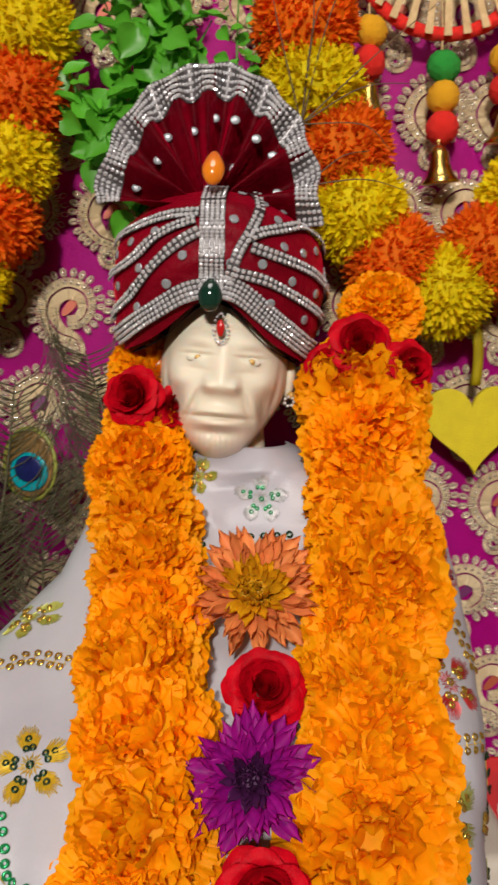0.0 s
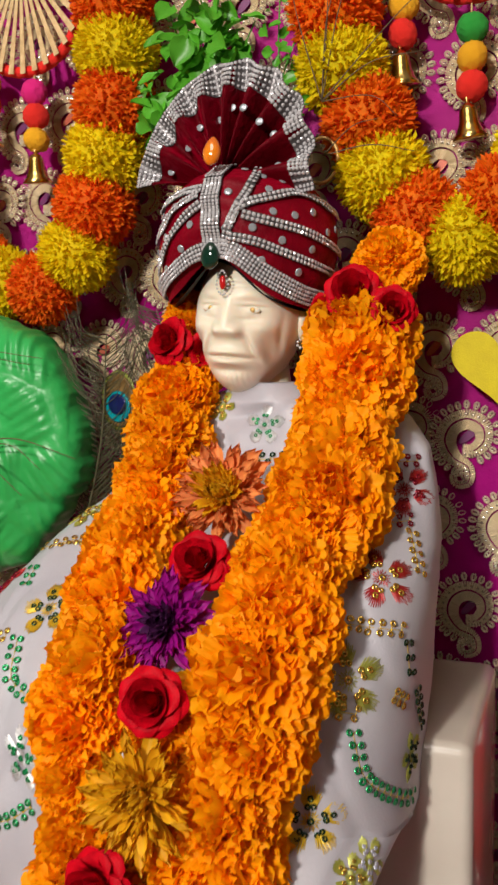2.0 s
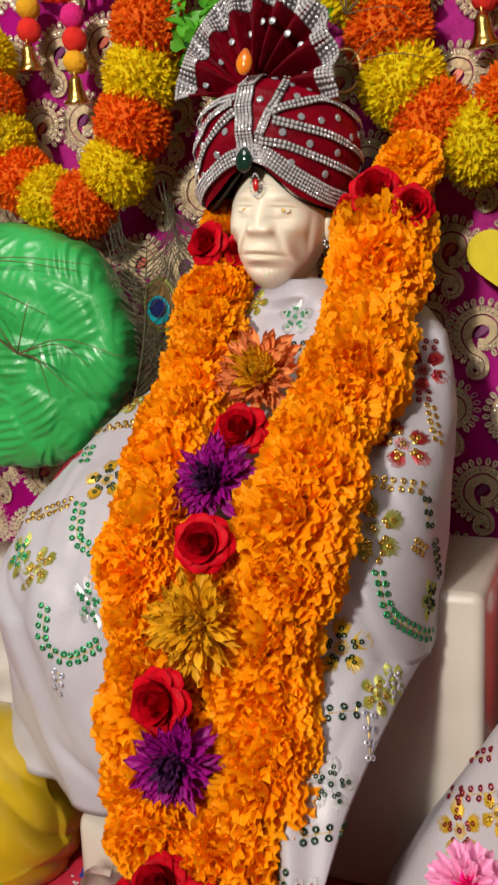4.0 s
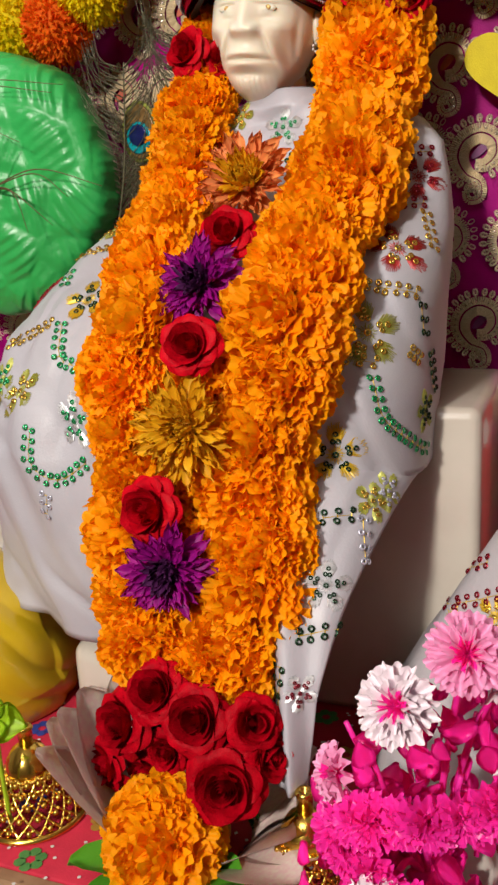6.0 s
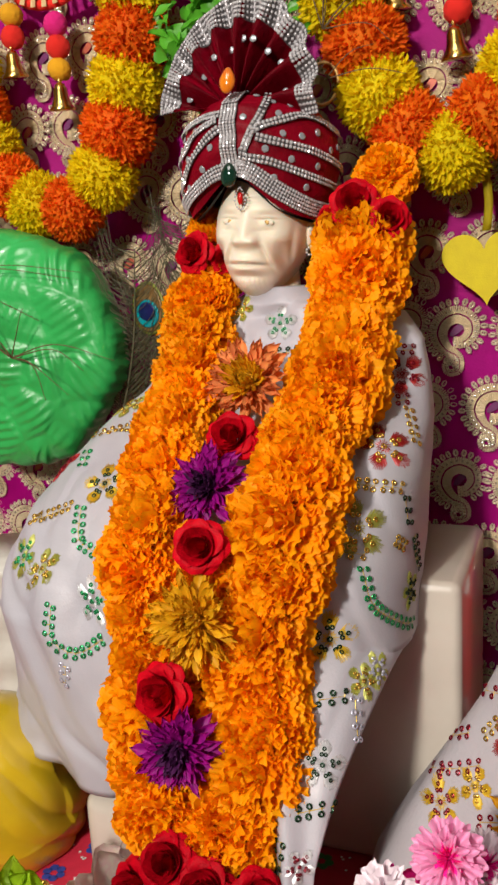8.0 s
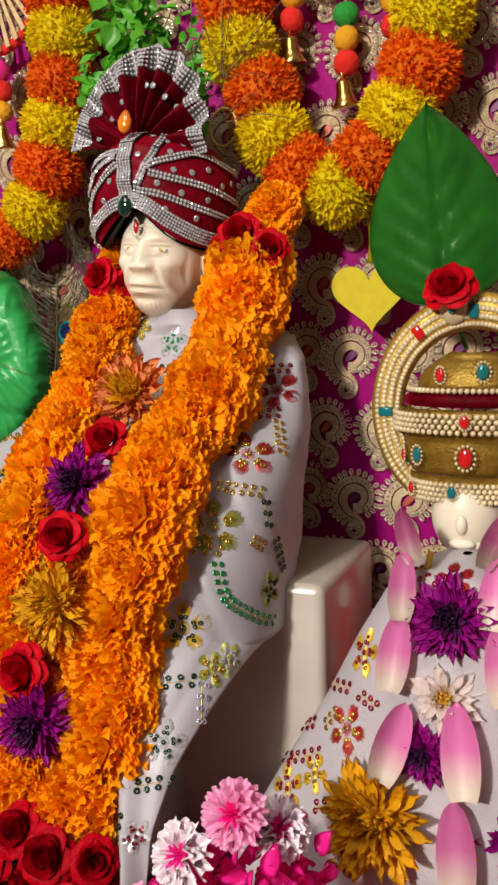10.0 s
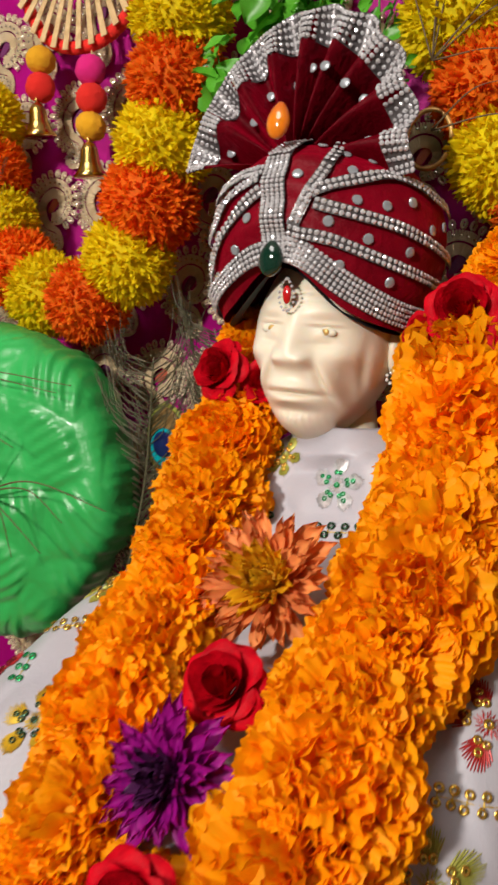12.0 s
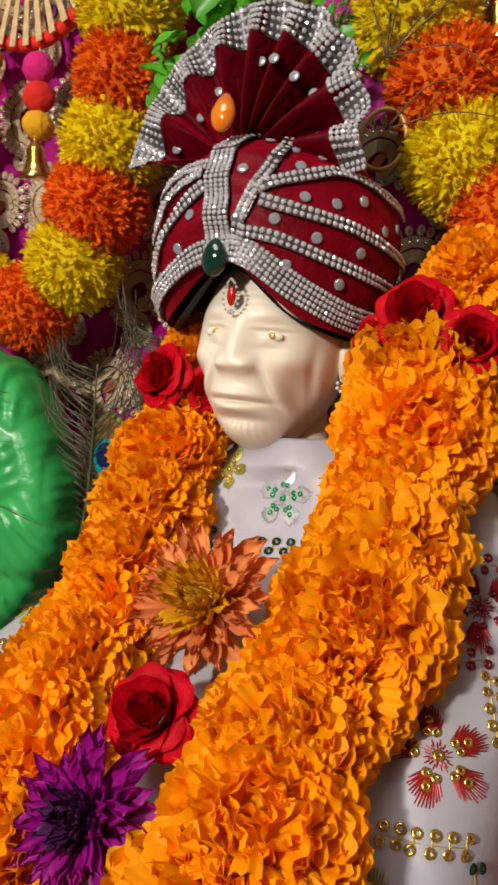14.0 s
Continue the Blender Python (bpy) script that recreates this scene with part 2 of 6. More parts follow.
def rose_petal_mesh(name, cup, roll, mat):
    """One rose petal, 1 wide and high, upright from its foot, whose rim rolls outwards (+x is outwards)."""
    bm = bmesh.new()

    def f(u, v):
        a = (2 * u - 1)
        w = 0.62 * math.sin(math.pi * (0.12 + 0.62 * v)) * (1 - 0.1 * (v > 0.9))
        ang = a * 0.95
        r = 0.5 + cup * 0.25 * math.sin(v * math.pi * 0.8)
        lip = roll * max(0.0, v - 0.6) ** 1.5 * 1.6
        x = r * math.cos(ang * w * 1.7) - 0.5 + lip
        y = r * math.sin(ang * w * 1.7) * 1.25
        z = v * (1.0 - 0.14 * a * a) - roll * max(0.0, v - 0.72) ** 2 * 1.8 + 0.02 * math.sin(5 * a + 9 * v)
        return Vector((x, y, z))
    grid(bm, f, 8, 6)
    me = bpy.data.meshes.new(name)
    bm.to_mesh(me)
    bm.free()
    me.materials.append(mat)
    me.polygons.foreach_set("use_smooth", [True] * len(me.polygons))
    return me


def add_rose(parent, place, way, size, rng, petals, heart, spin=0.0):
    """A rose: a tight rolled heart and rings of petals that open outwards, each petal its own piece."""
    base = facing(place, way, spin)
    bm = bmesh.new()
    for turn in range(2):
        def f(u, v, turn=turn):
            a = u * 4.6 * math.pi + turn * math.pi
            r = size * (0.04 + 0.3 * u) * (0.75 + 0.35 * v)
            return base @ Vector((r * math.cos(a), r * math.sin(a), size * (-0.3 + (0.86 - 0.2 * u) * v)))
        grid(bm, f, 44, 3)
    rose = part("rose", bm, heart, parent)
    for ring, (count, lean, wide, high, out) in enumerate([(4, 8, 0.62, 1.0, 0.12), (5, 24, 0.8, 1.02, 0.2), (6, 40, 0.98, 1.02, 0.25), (6, 60, 1.05, 0.98, 0.27)]):
        for k in range(count):
            a = 360 * (k + 0.5 * (ring % 2)) / count + rng.uniform(-14, 14)
            m = base @ pose(0, 0, -0.35 * size, 0, 0, a) @ pose(out * size, 0, 0, 0, lean + rng.uniform(-7, 7), 0) @ Matrix.Diagonal((size * wide, size * wide, size * high * rng.uniform(0.9, 1.05), 1))
            share("petal", petals[ring // 2], rose, m)
    return rose


def mum_kit(seed, mats, layers, length, width, curl, rise, heart_petals=40, inner=0, tip=1.35, cup=0.55):
    """What a chrysanthemum of radius 1 facing +z is made of: its heart, its petals (three outer, three inner), and their poses."""
    rng, bm = random.Random(seed), bmesh.new()
    ball(bm, (0, 0, -0.12), 0.34, 14, 9, 0, (1, 1, 0.8))
    for k in range(heart_petals):
        a, r = k * 2.39996, 0.27 * math.sqrt((k + 0.5) / heart_petals)
        radial = Vector((math.cos(a), math.sin(a), 0))
        petal(bm, radial * r, (radial * (r * 1.2) + Vector((0, 0, 1))), radial.cross(Vector((0, 0, 1))), rng.uniform(0.26, 0.36), 0.05, 3, 2, 0.25, 0.1, 0.7, 1.25)
    heart = bpy.data.meshes.new("heart")
    bm.to_mesh(heart)
    bm.free()
    heart.materials.append(mats[1])
    petals = []
    for k in range(6):
        bm = bmesh.new()
        petal(bm, Vector((0, 0, 0)), (0, 0, 1), (1, 0, 0), 1.0, width * (0.8 + 0.2 * (k % 3)), 7, 4, curl + 0.16 * (k % 3 - 1), 0.15 * (k % 3), cup, tip, 0, 2.0 * k)
        me = bpy.data.meshes.new("petal")
        bm.to_mesh(me)
        bm.free()
        me.materials.append(mats[0] if k < 3 else mats[2])
        me.polygons.foreach_set("use_smooth", [True] * len(me.polygons))
        petals.append(me)
    poses = []
    for i, count in enumerate(layers):
        t = i / max(len(layers) - 1, 1)
        lean = math.radians(rise + (88 - rise) * (1 - t) ** 0.8)
        for k in range(count):
            a = 2 * math.pi * (k + 0.5 * (i % 2)) / count + rng.uniform(-0.16, 0.16)
            ln = lean + rng.uniform(-0.2, 0.2)
            radial = Vector((math.cos(a), math.sin(a), 0))
            out = radial * math.sin(ln) + Vector((0, 0, math.cos(ln)))
            side = Vector((-math.sin(a), math.cos(a), 0)) + 0.5 * rng.uniform(-1, 1) * out.cross(radial)
            side = (side - side.dot(out) * out).normalized()
            up = out.cross(side)
            size = length * (1 - 0.45 * t) * rng.uniform(0.78, 1.12)
            m = Matrix((side, up, out)).transposed().to_4x4() @ Matrix.Diagonal((size, size, size, 1))
            poses.append((rng.randrange(3) + (3 if i >= len(layers) - inner else 0), Matrix.Translation(radial * 0.12 + Vector((0, 0, 0.05 * t - 0.08))) @ m))
    return heart, petals, poses


def add_mum(parent, kit, place, way, spin, size, label):
    heart, petals, poses = kit
    base = facing(place, way, spin, size)
    mum = tagged(share("chrysanthemum", heart, parent, base), label)
    for k, m in poses:
        share("petal", petals[k], mum, m)
    return mum

# ---- setting ----
TABLE = -0.075      # top of the cloth
CLOTH_Y = 0.525     # the hanging behind the figures


def box_structure(name, lo, hi, mat, label):
    bm = bmesh.new()
    rounded_box(bm, lo, hi, 0.004, 1)
    return tagged(part(name, bm, mat, smooth=False), label, name.split("_")[0], kind="structure")


box_structure("wall_north", (-2.2, 0.62, -0.85), (2.2, 0.74, 1.75), M["wall"], "plain pale plaster wall behind the hanging")
box_structure("wall_south", (-2.2, -2.5, -0.85), (2.2, -2.4, 1.75), M["wall"], "plain pale plaster wall")
box_structure("wall_east", (2.2, -2.5, -0.85), (2.3, 0.74, 1.75), M["wall"], "plain pale plaster wall")
box_structure("wall_west", (-2.3, -2.5, -0.85), (-2.2, 0.74, 1.75), M["wall"], "plain pale plaster wall")
box_structure("floor", (-2.3, -2.5, -0.95), (2.3, 0.74, -0.85), M["wood"], "plain brown floor of the room")
box_structure("ceiling", (-2.3, -2.5, 1.75), (2.3, 0.74, 1.85), M["wall"], "plain pale plaster ceiling")

# table with its printed cloth
table = thing("altar_table", "plain brown wooden table under a red cloth", "table", at=(0.1, 0.37, -0.85))
for name, lo, hi in [("tabletop", (-0.9, -0.2, 0.74), (0.9, 0.24, 0.772))] + [
        ("leg", (x, y, 0), (x + 0.05, y + 0.05, 0.74)) for x in (-0.88, 0.83) for y in (-0.18, 0.17)]:
    bm = bmesh.new()
    rounded_box(bm, lo, hi, 0.004, 2)
    part(name, bm, M["wood"], table, smooth=False)

bm = bmesh.new()
rounded_box(bm, (-0.78, 0.18, TABLE - 0.003), (0.98, 0.6, TABLE), 0.001, 1)
tablecloth = tagged(part("tablecloth", bm, M["tablecloth"]), "red printed cotton cloth lying on the table", "tablecloth")


# the magenta hanging: soft upright folds
def hanging_y(x, z):
    return CLOTH_Y + 0.004 * math.sin(x * 31 + 1.2 * math.sin(z * 5)) + 0.003 * math.sin(x * 13 + z * 9)


bm = bmesh.new()
grid(bm, lambda u, v: Vector((-0.75 + 1.7 * u, hanging_y(-0.75 + 1.7 * u, -0.07 + 0.95 * v), -0.07 + 0.95 * v)), 170, 60)
for f in bm.faces:
    f.normal_flip()
bmesh.ops.solidify(bm, geom=bm.faces[:], thickness=0.0015)
hanging = tagged(part("embroidered_hanging", bm, M["magenta"]), "magenta satin hanging embroidered with gilt paisleys behind the figures", "curtain")


def paisley_mesh(seed, heart):
    """A gilt paisley about 1 high: a thick curled band of raised stitches with a fringe of loops and a slit heart."""
    rng, bm = random.Random(seed), bmesh.new()
    spine = spline([(0.10, -0.33, 0), (0.04, -0.27, 0), (-0.03, -0.33, 0), (0.03, -0.42, 0), (0.15, -0.36, 0), (0.11, -0.2, 0), (-0.07, -0.13, 0), (-0.2, 0.03, 0), (-0.17, 0.22, 0), (-0.01, 0.33, 0),
                    (0.16, 0.28, 0), (0.21, 0.13, 0), (0.13, 0.0, 0), (0.0, -0.03, 0)], 110)

    def strip(a, b, w, h, mat):
        d = (b - a).normalized()
        s = Vector((-d.y, d.x, 0)) * w
        up = Vector((0, 0, h))
        v = [bm.verts.new(p) for p in (a - s, a + s, b + s, b - s, a + up, b + up)]
        for q in ((0, 4, 5, 3), (4, 1, 2, 5)):
            bm.faces.new([v[i] for i in q]).material_index = mat
    n = len(spine) - 1
    for k in range(n):
        a, b = spine[k], spine[k + 1]
        d = (b - a).normalized()
        s = Vector((-d.y, d.x, 0))
        t = k / n
        w = float(np.interp(t, [0, 0.3, 0.5, 0.75, 1], [0.036, 0.06, 0.125, 0.115, 0.07]))
        strip(a + s * w * 0.95, a + s * w * 0.1, 0.012, 0.04 * rng.uniform(0.6, 1.3), 0)
        strip(a - s * w * 0.05, a - s * w, 0.011, 0.035 * rng.uniform(0.6, 1.3), 0)
        if k % 3 == 0:
            ball(bm, a + s * w * 0.5 + Vector((0, 0, 0.03)), 0.017, 6, 4, 2, (1, 1, 0.6))
        if k % 3 == 0 and t > 0.3:
            c = a + s * (w + 0.045) if t < 0.93 else a
            m = 7
            for j in range(m):
                p0, p1 = 2 * math.pi * j / m, 2 * math.pi * (j + 1) / m
                q0 = c + 0.03 * (1.4 * math.cos(p0) * s + math.sin(p0) * d * 0.85)
                q1 = c + 0.03 * (1.4 * math.cos(p1) * s + math.sin(p1) * d * 0.85)
                strip(q0, q1, 0.014, 0.03, 0)
            ball(bm, c, 0.014, 6, 4, 2, (1, 1, 0.8))
    grid(bm, lambda u, v: Vector((0.035 + 0.055 * v * math.cos(6.283 * u) * 0.8 + 0.08 * v * math.sin(6.283 * u), 0.15 + 0.11 * v * math.sin(6.283 * u) - 0.02 * v * math.cos(6.283 * u), 0.01)), 18, 2, 1)
    me = bpy.data.meshes.new("paisley")
    bm.to_mesh(me)
    bm.free()
    for m in (M["thread"], heart, M["bead"]):
        me.materials.append(m)
    return me


# ---- the seated figure: throne, statue, dress ----
bm = bmesh.new()
rounded_box(bm, (-0.1, 0.368, -0.075), (0.129, 0.500, 0.131), 0.007, 4)
throne = tagged(thing("throne", "cream glazed marble block seat behind the draped statue", "seat"), "")
part("seat_block", bm, M["throne"], throne)
bm = bmesh.new()
rounded_box(bm, (-0.112, 0.29, TABLE), (0.02, 0.40, -0.008), 0.012, 4)
part("footstool", bm, M["throne"], throne)

HEAD = pose(-0.0120, 0.4325, 0.3545, 2, 5, 1)


def head_point(u, v):
    """The head: a long egg with brow, eye hollows, broad nose, hollow cheeks, folds, lips and a bearded chin."""
    a, b = 2 * math.pi * u, math.pi * v
    d = Vector((math.sin(b) * math.sin(a), -math.sin(b) * math.cos(a), math.cos(b)))
    x, y, z = d.x * 0.0325, d.y * 0.040, d.z * (0.0455 if d.z < 0 else 0.046)
    low = max(0.0, -d.z)
    x *= 1 - 0.27 * low ** 1.8
    y = math.copysign(abs(d.y) ** (1 - 0.25 * low), d.y) * 0.040 * (1 if d.y < 0 else 1 - 0.5 * low)
    front = max(0.0, -d.y) ** 0.7
    m = abs(x)

    def g(t, c, w):
        return math.exp(-((t - c) / w) ** 2)

    def step(t, w):
        return 1 / (1 + math.exp(-t / w))
    p = 0.0068 * g(x, 0, 0.0056) * step(0.0095 - z, 0.0022) * step(z + 0.0085, 0.0012) * (0.35 + 0.65 * min(1, max(0, (0.010 - z) / 0.017)))
    p += 0.0042 * g(m, 0.0062, 0.0032) * g(z, -0.0058, 0.0031)
    p += 0.0022 * g(m, 0.0125, 0.0085) * g(z, 0.0152, 0.0040) + 0.0012 * g(x, 0, 0.004) * g(z, 0.0135, 0.005)
    p -= 0.0036 * g(m, 0.0128, 0.0068) * g(z, 0.0066, 0.0052)
    p += 0.0030 * g(m, 0.0130, 0.0046) * g(z, 0.0060, 0.0029)
    p += 0.0012 * g(m, 0.0130, 0.0060) * g(z, 0.0099, 0.0011) - 0.0010 * g(m, 0.0130, 0.0062) * g(z, 0.0084, 0.0006)
    p -= 0.0012 * g(m, 0.0130, 0.0060) * g(z, 0.0012, 0.0013)
    p += 0.0034 * g(m, 0.0210, 0.0060) * g(z, -0.0040, 0.0052)
    p -= 0.0052 * g(m, 0.0225, 0.0042) * g(z, -0.0185, 0.0095)
    fold = 0.0085 + 0.40 * max(0.0, -0.007 - z)
    p -= 0.0026 * g(m, fold + 0.001, 0.0017) * g(z, -0.0165, 0.0085)
    p += 0.0026 * g(m, fold + 0.0046, 0.0027) * g(z, -0.0170, 0.0095)
    p += 0.0034 * g(x, 0, 0.0125) * g(z, -0.0205, 0.0085)
    bow = -0.0205 - 0.04 * m
    p += 0.0028 * g(x, 0, 0.0105) * g(z, bow + 0.0028, 0.0021)
    p += 0.0032 * g(x, 0, 0.0088) * g(z, bow - 0.0034, 0.0022)
    p -= 0.0030 * g(x, 0, 0.0112) * g(z, bow, 0.0010)
    p -= 0.0030 * g(x, 0, 0.0090) * g(z, -0.0288, 0.0021)
    p += 0.0046 * g(x, 0, 0.0135) * g(z, -0.0365, 0.0062)
    p -= 0.0024 * g(m, 0.0275 + 0.1 * z, 0.0016) * g(z, -0.010, 0.014)
    p -= 0.0004 * g(x, 0, 0.014) * (g(z, 0.0195, 0.0008) + g(z, 0.0228, 0.0008))
    p += 0.0003 * math.sin(x * 2200) * g(x, 0, 0.014) * g(z, -0.034, 0.006)
    return HEAD @ Vector((x + d.x * 0.2 * p, y - p * front, z))


bm = bmesh.new()
grid(bm, head_point, 240, 230, 0, True)
for sx in (-1, 1):
    ball(bm, HEAD @ Vector((sx * 0.0335, 0.0, 0.0)), 0.009, 14, 10, 0, (0.4, 0.75, 1.25), HEAD.to_3x3().to_4x4())
    ball(bm, HEAD @ Vector((sx * 0.0128, -0.0335, 0.0064)), 0.0042, 18, 12, 0, (1.2, 0.5, 0.55), HEAD.to_3x3().to_4x4())
    ball(bm, HEAD @ Vector((sx * 0.0128 + 0.0006, -0.0354, 0.0066)), 0.0015, 12, 8, 1, (1.15, 0.4, 1.0), HEAD.to_3x3().to_4x4())
lathe(bm, [(0.028, 0.0), (0.018, 0.03), (0.016, 0.055)], pose(-0.008, 0.442, 0.275), 24)
lathe(bm, [(0.055, 0.0), (0.06, 0.06), (0.045, 0.12), (0.02, 0.15)], pose(-0.004, 0.43, 0.12) @ Matrix.Diagonal((1, 0.6, 1, 1)), 24)
tagged(part("statue", bm, [M["marble"], M["eye_gold"]]), "cream marble statue with gilt eyes, seated in a white dress", "statue")

# dress: one sheet wrapped round the figure, by rows of (height, left, right, front, side depth)
ROWS_DRESS = [
    (0.317, -0.025, 0.021, 0.416, 0.45), (0.306, -0.042, 0.046, 0.404, 0.45), (0.296, -0.062, 0.082, 0.402, 0.44),
    (0.280, -0.080, 0.098, 0.396, 0.425), (0.255, -0.092, 0.104, 0.375, 0.41), (0.232, -0.116, 0.107, 0.343, 0.40),
    (0.205, -0.142, 0.107, 0.302, 0.385), (0.180, -0.160, 0.106, 0.276, 0.375), (0.150, -0.174, 0.104, 0.262, 0.365),
    (0.118, -0.182, 0.102, 0.258, 0.36),
]


def dress_point(u, v):
    n = len(ROWS_DRESS) - 1
    k = min(int(v * n), n - 1)
    w = v * n - k
    w = w * w * (3 - 2 * w) * 0.4 + w * 0.6
    z, xl, xr, yf, yb = [a + (b - a) * w for a, b in zip(ROWS_DRESS[k], ROWS_DRESS[k + 1])]
    a = math.pi * (1.12 * u - 0.06)
    cx = (xl + xr) / 2
    c, s = -math.cos(a), math.sin(a)
    x = cx + (xr - xl) / 2 * math.copysign(abs(c) ** 0.85, c)
    y = yb - (yb - yf) * math.copysign(abs(s) ** 0.75, s)
    fold = 0.0034 * math.sin(x * 95 + z * 40) * math.sin(z * 31 + 1) + 0.0018 * noise.noise((x * 30, z * 22, 2.0))
    crease = abs(noise.noise((x * 26 + z * 14, z * 20 - x * 9, 5.0)))
    fold += 0.0042 * max(0.0, 0.22 - crease) / 0.22 - 0.0016 * noise.noise((x * 70, z * 60, 1.0))
    return Vector((x, y + fold, z - 0.016 * max(0, (c - 0.75) * 4) ** 1.5 * v ** 3))


def drape_point(u, v):
    """The lower flap of the cloth over the knee, down to its free hem."""
    top = dress_point(0.6 * u, 1.0)
    hem = Vector((-0.204 + 0.219 * u, 0, 0.004 - 0.002 * math.sin(u * math.pi * 0.75)))
    s = math.sin(math.pi * (0.03 + 0.47 * u))
    hem.y = 0.35 - 0.085 * s ** 0.75
    p = top.lerp(hem, v)
    p.y += 0.0035 * math.sin(u * 21 + v) * v - 0.004 * math.sin(math.pi * v) + 0.004 * v * max(0.0, 0.2 - abs(noise.noise((u * 5 + v, v * 2.2 - u * 2, 3.0)))) / 0.2
    return p


def sash_point(u, v):
    """The narrowing tail of the cloth that hangs beside the garland."""
    top = dress_point(0.6 + 30 / 90 * u, 1.0)
    z = 0.120 - 0.144 * v
    xl = float(np.interp(z, [-0.024, 0.0, 0.04, 0.09, 0.13], [0.053, 0.05, 0.048, 0.044, 0.03]))
    xr = float(np.interp(z, [-0.024, 0.02, 0.058, 0.080, 0.100, 0.12], [0.067, 0.072, 0.081, 0.087, 0.0905, 0.0915]))
    yf = float(np.interp(z, [-0.024, 0.06, 0.13], [0.214, 0.228, 0.25]))
    a = 2 * u - 1
    p = Vector((xl + (xr - xl) * u, yf + 0.008 * a * a + 0.035 * u * max(0.0, 1 - 1.6 * v) + 0.0025 * math.sin(u * 9 + z * 50), z))
    w = min(1.0, v / 0.45)
    return top.lerp(p, w * w * (3 - 2 * w))


bm = bmesh.new()
grid(bm, dress_point, 90, 70)
grid(bm, drape_point, 54, 24)
grid(bm, sash_point, 30, 44)
bmesh.ops.remove_doubles(bm, verts=bm.verts[:], dist=0.0002)
bmesh.ops.recalc_face_normals(bm, faces=bm.faces[:])
bmesh.ops.solidify(bm, geom=bm.faces[:], thickness=0.0012)
bmesh.ops.recalc_face_normals(bm, faces=bm.faces[:])
dress = thing("dress", "white satin dress with gold, green and red sequin embroidery", "dress")
dress_cloth = part("cloth", bm, M["dress"], dress)

for sx in (-1, 1):
    ear = thing("earring", "small gilt and white stone earring on the statue's ear", "earring", "earrings of the statue")
    bm = bmesh.new()
    ball(bm, HEAD @ Vector((sx * 0.0352, -0.004, -0.009)), 0.0022, 10, 8)
    part("stud", bm, M["eye_gold"], ear)
    bm = bmesh.new()
    for k in range(7):
        a = 2 * math.pi * k / 7
        ball(bm, HEAD @ Vector((sx * 0.0345 + 0.0024 * math.cos(a), -0.0052, -0.012 + 0.0024 * math.sin(a))), 0.0009, 8, 6)
    part("stone_ring", bm, M["pearl"], ear)

# ---- turban ----
TURBAN = pose(-0.0175, 0.436, 0.3585, -4, 4, 1)


def turban_point(phi, h, out=0.0):
    """phi: angle from the front, to the right; h: 0 at the lower rim, 1 at the crown."""
    phi = (phi + math.pi) % (2 * math.pi) - math.pi
    rim = 0.006 + 0.020 * math.exp(-(phi / 0.46) ** 2) - 0.003 * math.exp(-((abs(phi) - 1.2) / 0.5) ** 2)
    top = 0.084
    z = rim + (top - rim) * h
    r = float(np.interp(h, [0, 0.1, 0.3, 0.55, 0.75, 0.9, 1.0], [0.0465, 0.0495, 0.0530, 0.0540, 0.050, 0.038, 0.012])) + out
    r += 0.0009 * math.sin(h * 26 + 2 * phi) * (1 - h)
    deep = 1.06
    return TURBAN @ Vector((r * math.sin(phi), -r * deep * math.cos(phi), z))


def turban_normal(phi, h):
    a = turban_point(phi + 0.01, h) - turban_point(phi - 0.01, h)
    b = turban_point(phi, min(h + 0.02, 1)) - turban_point(phi, max(h - 0.02, 0))
    return a.cross(b).normalized()


turban = thing("turban", "crimson velvet turban with a pleated fan and silver rhinestone bands", "turban")
bm = bmesh.new()
grid(bm, lambda u, v: turban_point(2 * math.pi * u, v), 120, 40, 0, True)
part("velvet_wrap", bm, M["velvet"], turban)
bm = bmesh.new()
grid(bm, lambda u, v: turban_point(2 * math.pi * u, 0.0, -0.003 - 0.006 * v) + Vector((0, 0, -0.0015 + 0.004 * v)), 90, 3, 0, True)
part("lining", bm, M["lining"], turban)

FAN = TURBAN @ pose(-0.006, -0.031, 0.070, -11, 0, 0)


def fan_point(a, r, out=0.0):
    """a: angle, 0 to the right, pi to the left; r: 0 at the gather, 1 at the scalloped rim."""
    s = (a + 0.05) / (math.pi + 0.1)
    saw = math.cos(2 * math.pi * 8.5 * s)
    saw = saw * (1.25 - 0.25 * saw * saw)
    reach = 0.0660 * (1 + 0.035 * saw * r)
    return FAN @ Vector((r * reach * math.cos(a) * 0.82 - 0.001, 0.030 * saw * r ** 0.8 * (1 - 0.92 * r) - out - 0.004 * r * r, r * reach * math.sin(a) * (1.17 if math.sin(a) > 0 else 1.0)))


def fan_angle(s):
    return -0.05 + (math.pi + 0.1) * s


bm = bmesh.new()
grid(bm, lambda u, v: fan_point(fan_angle(u), 0.04 + 0.94 * v), 204, 14)
bmesh.ops.solidify(bm, geom=bm.faces[:], thickness=0.0012)
bmesh.ops.recalc_face_normals(bm, faces=bm.faces[:])
part("pleated_fan", bm, M["velvet"], turban)


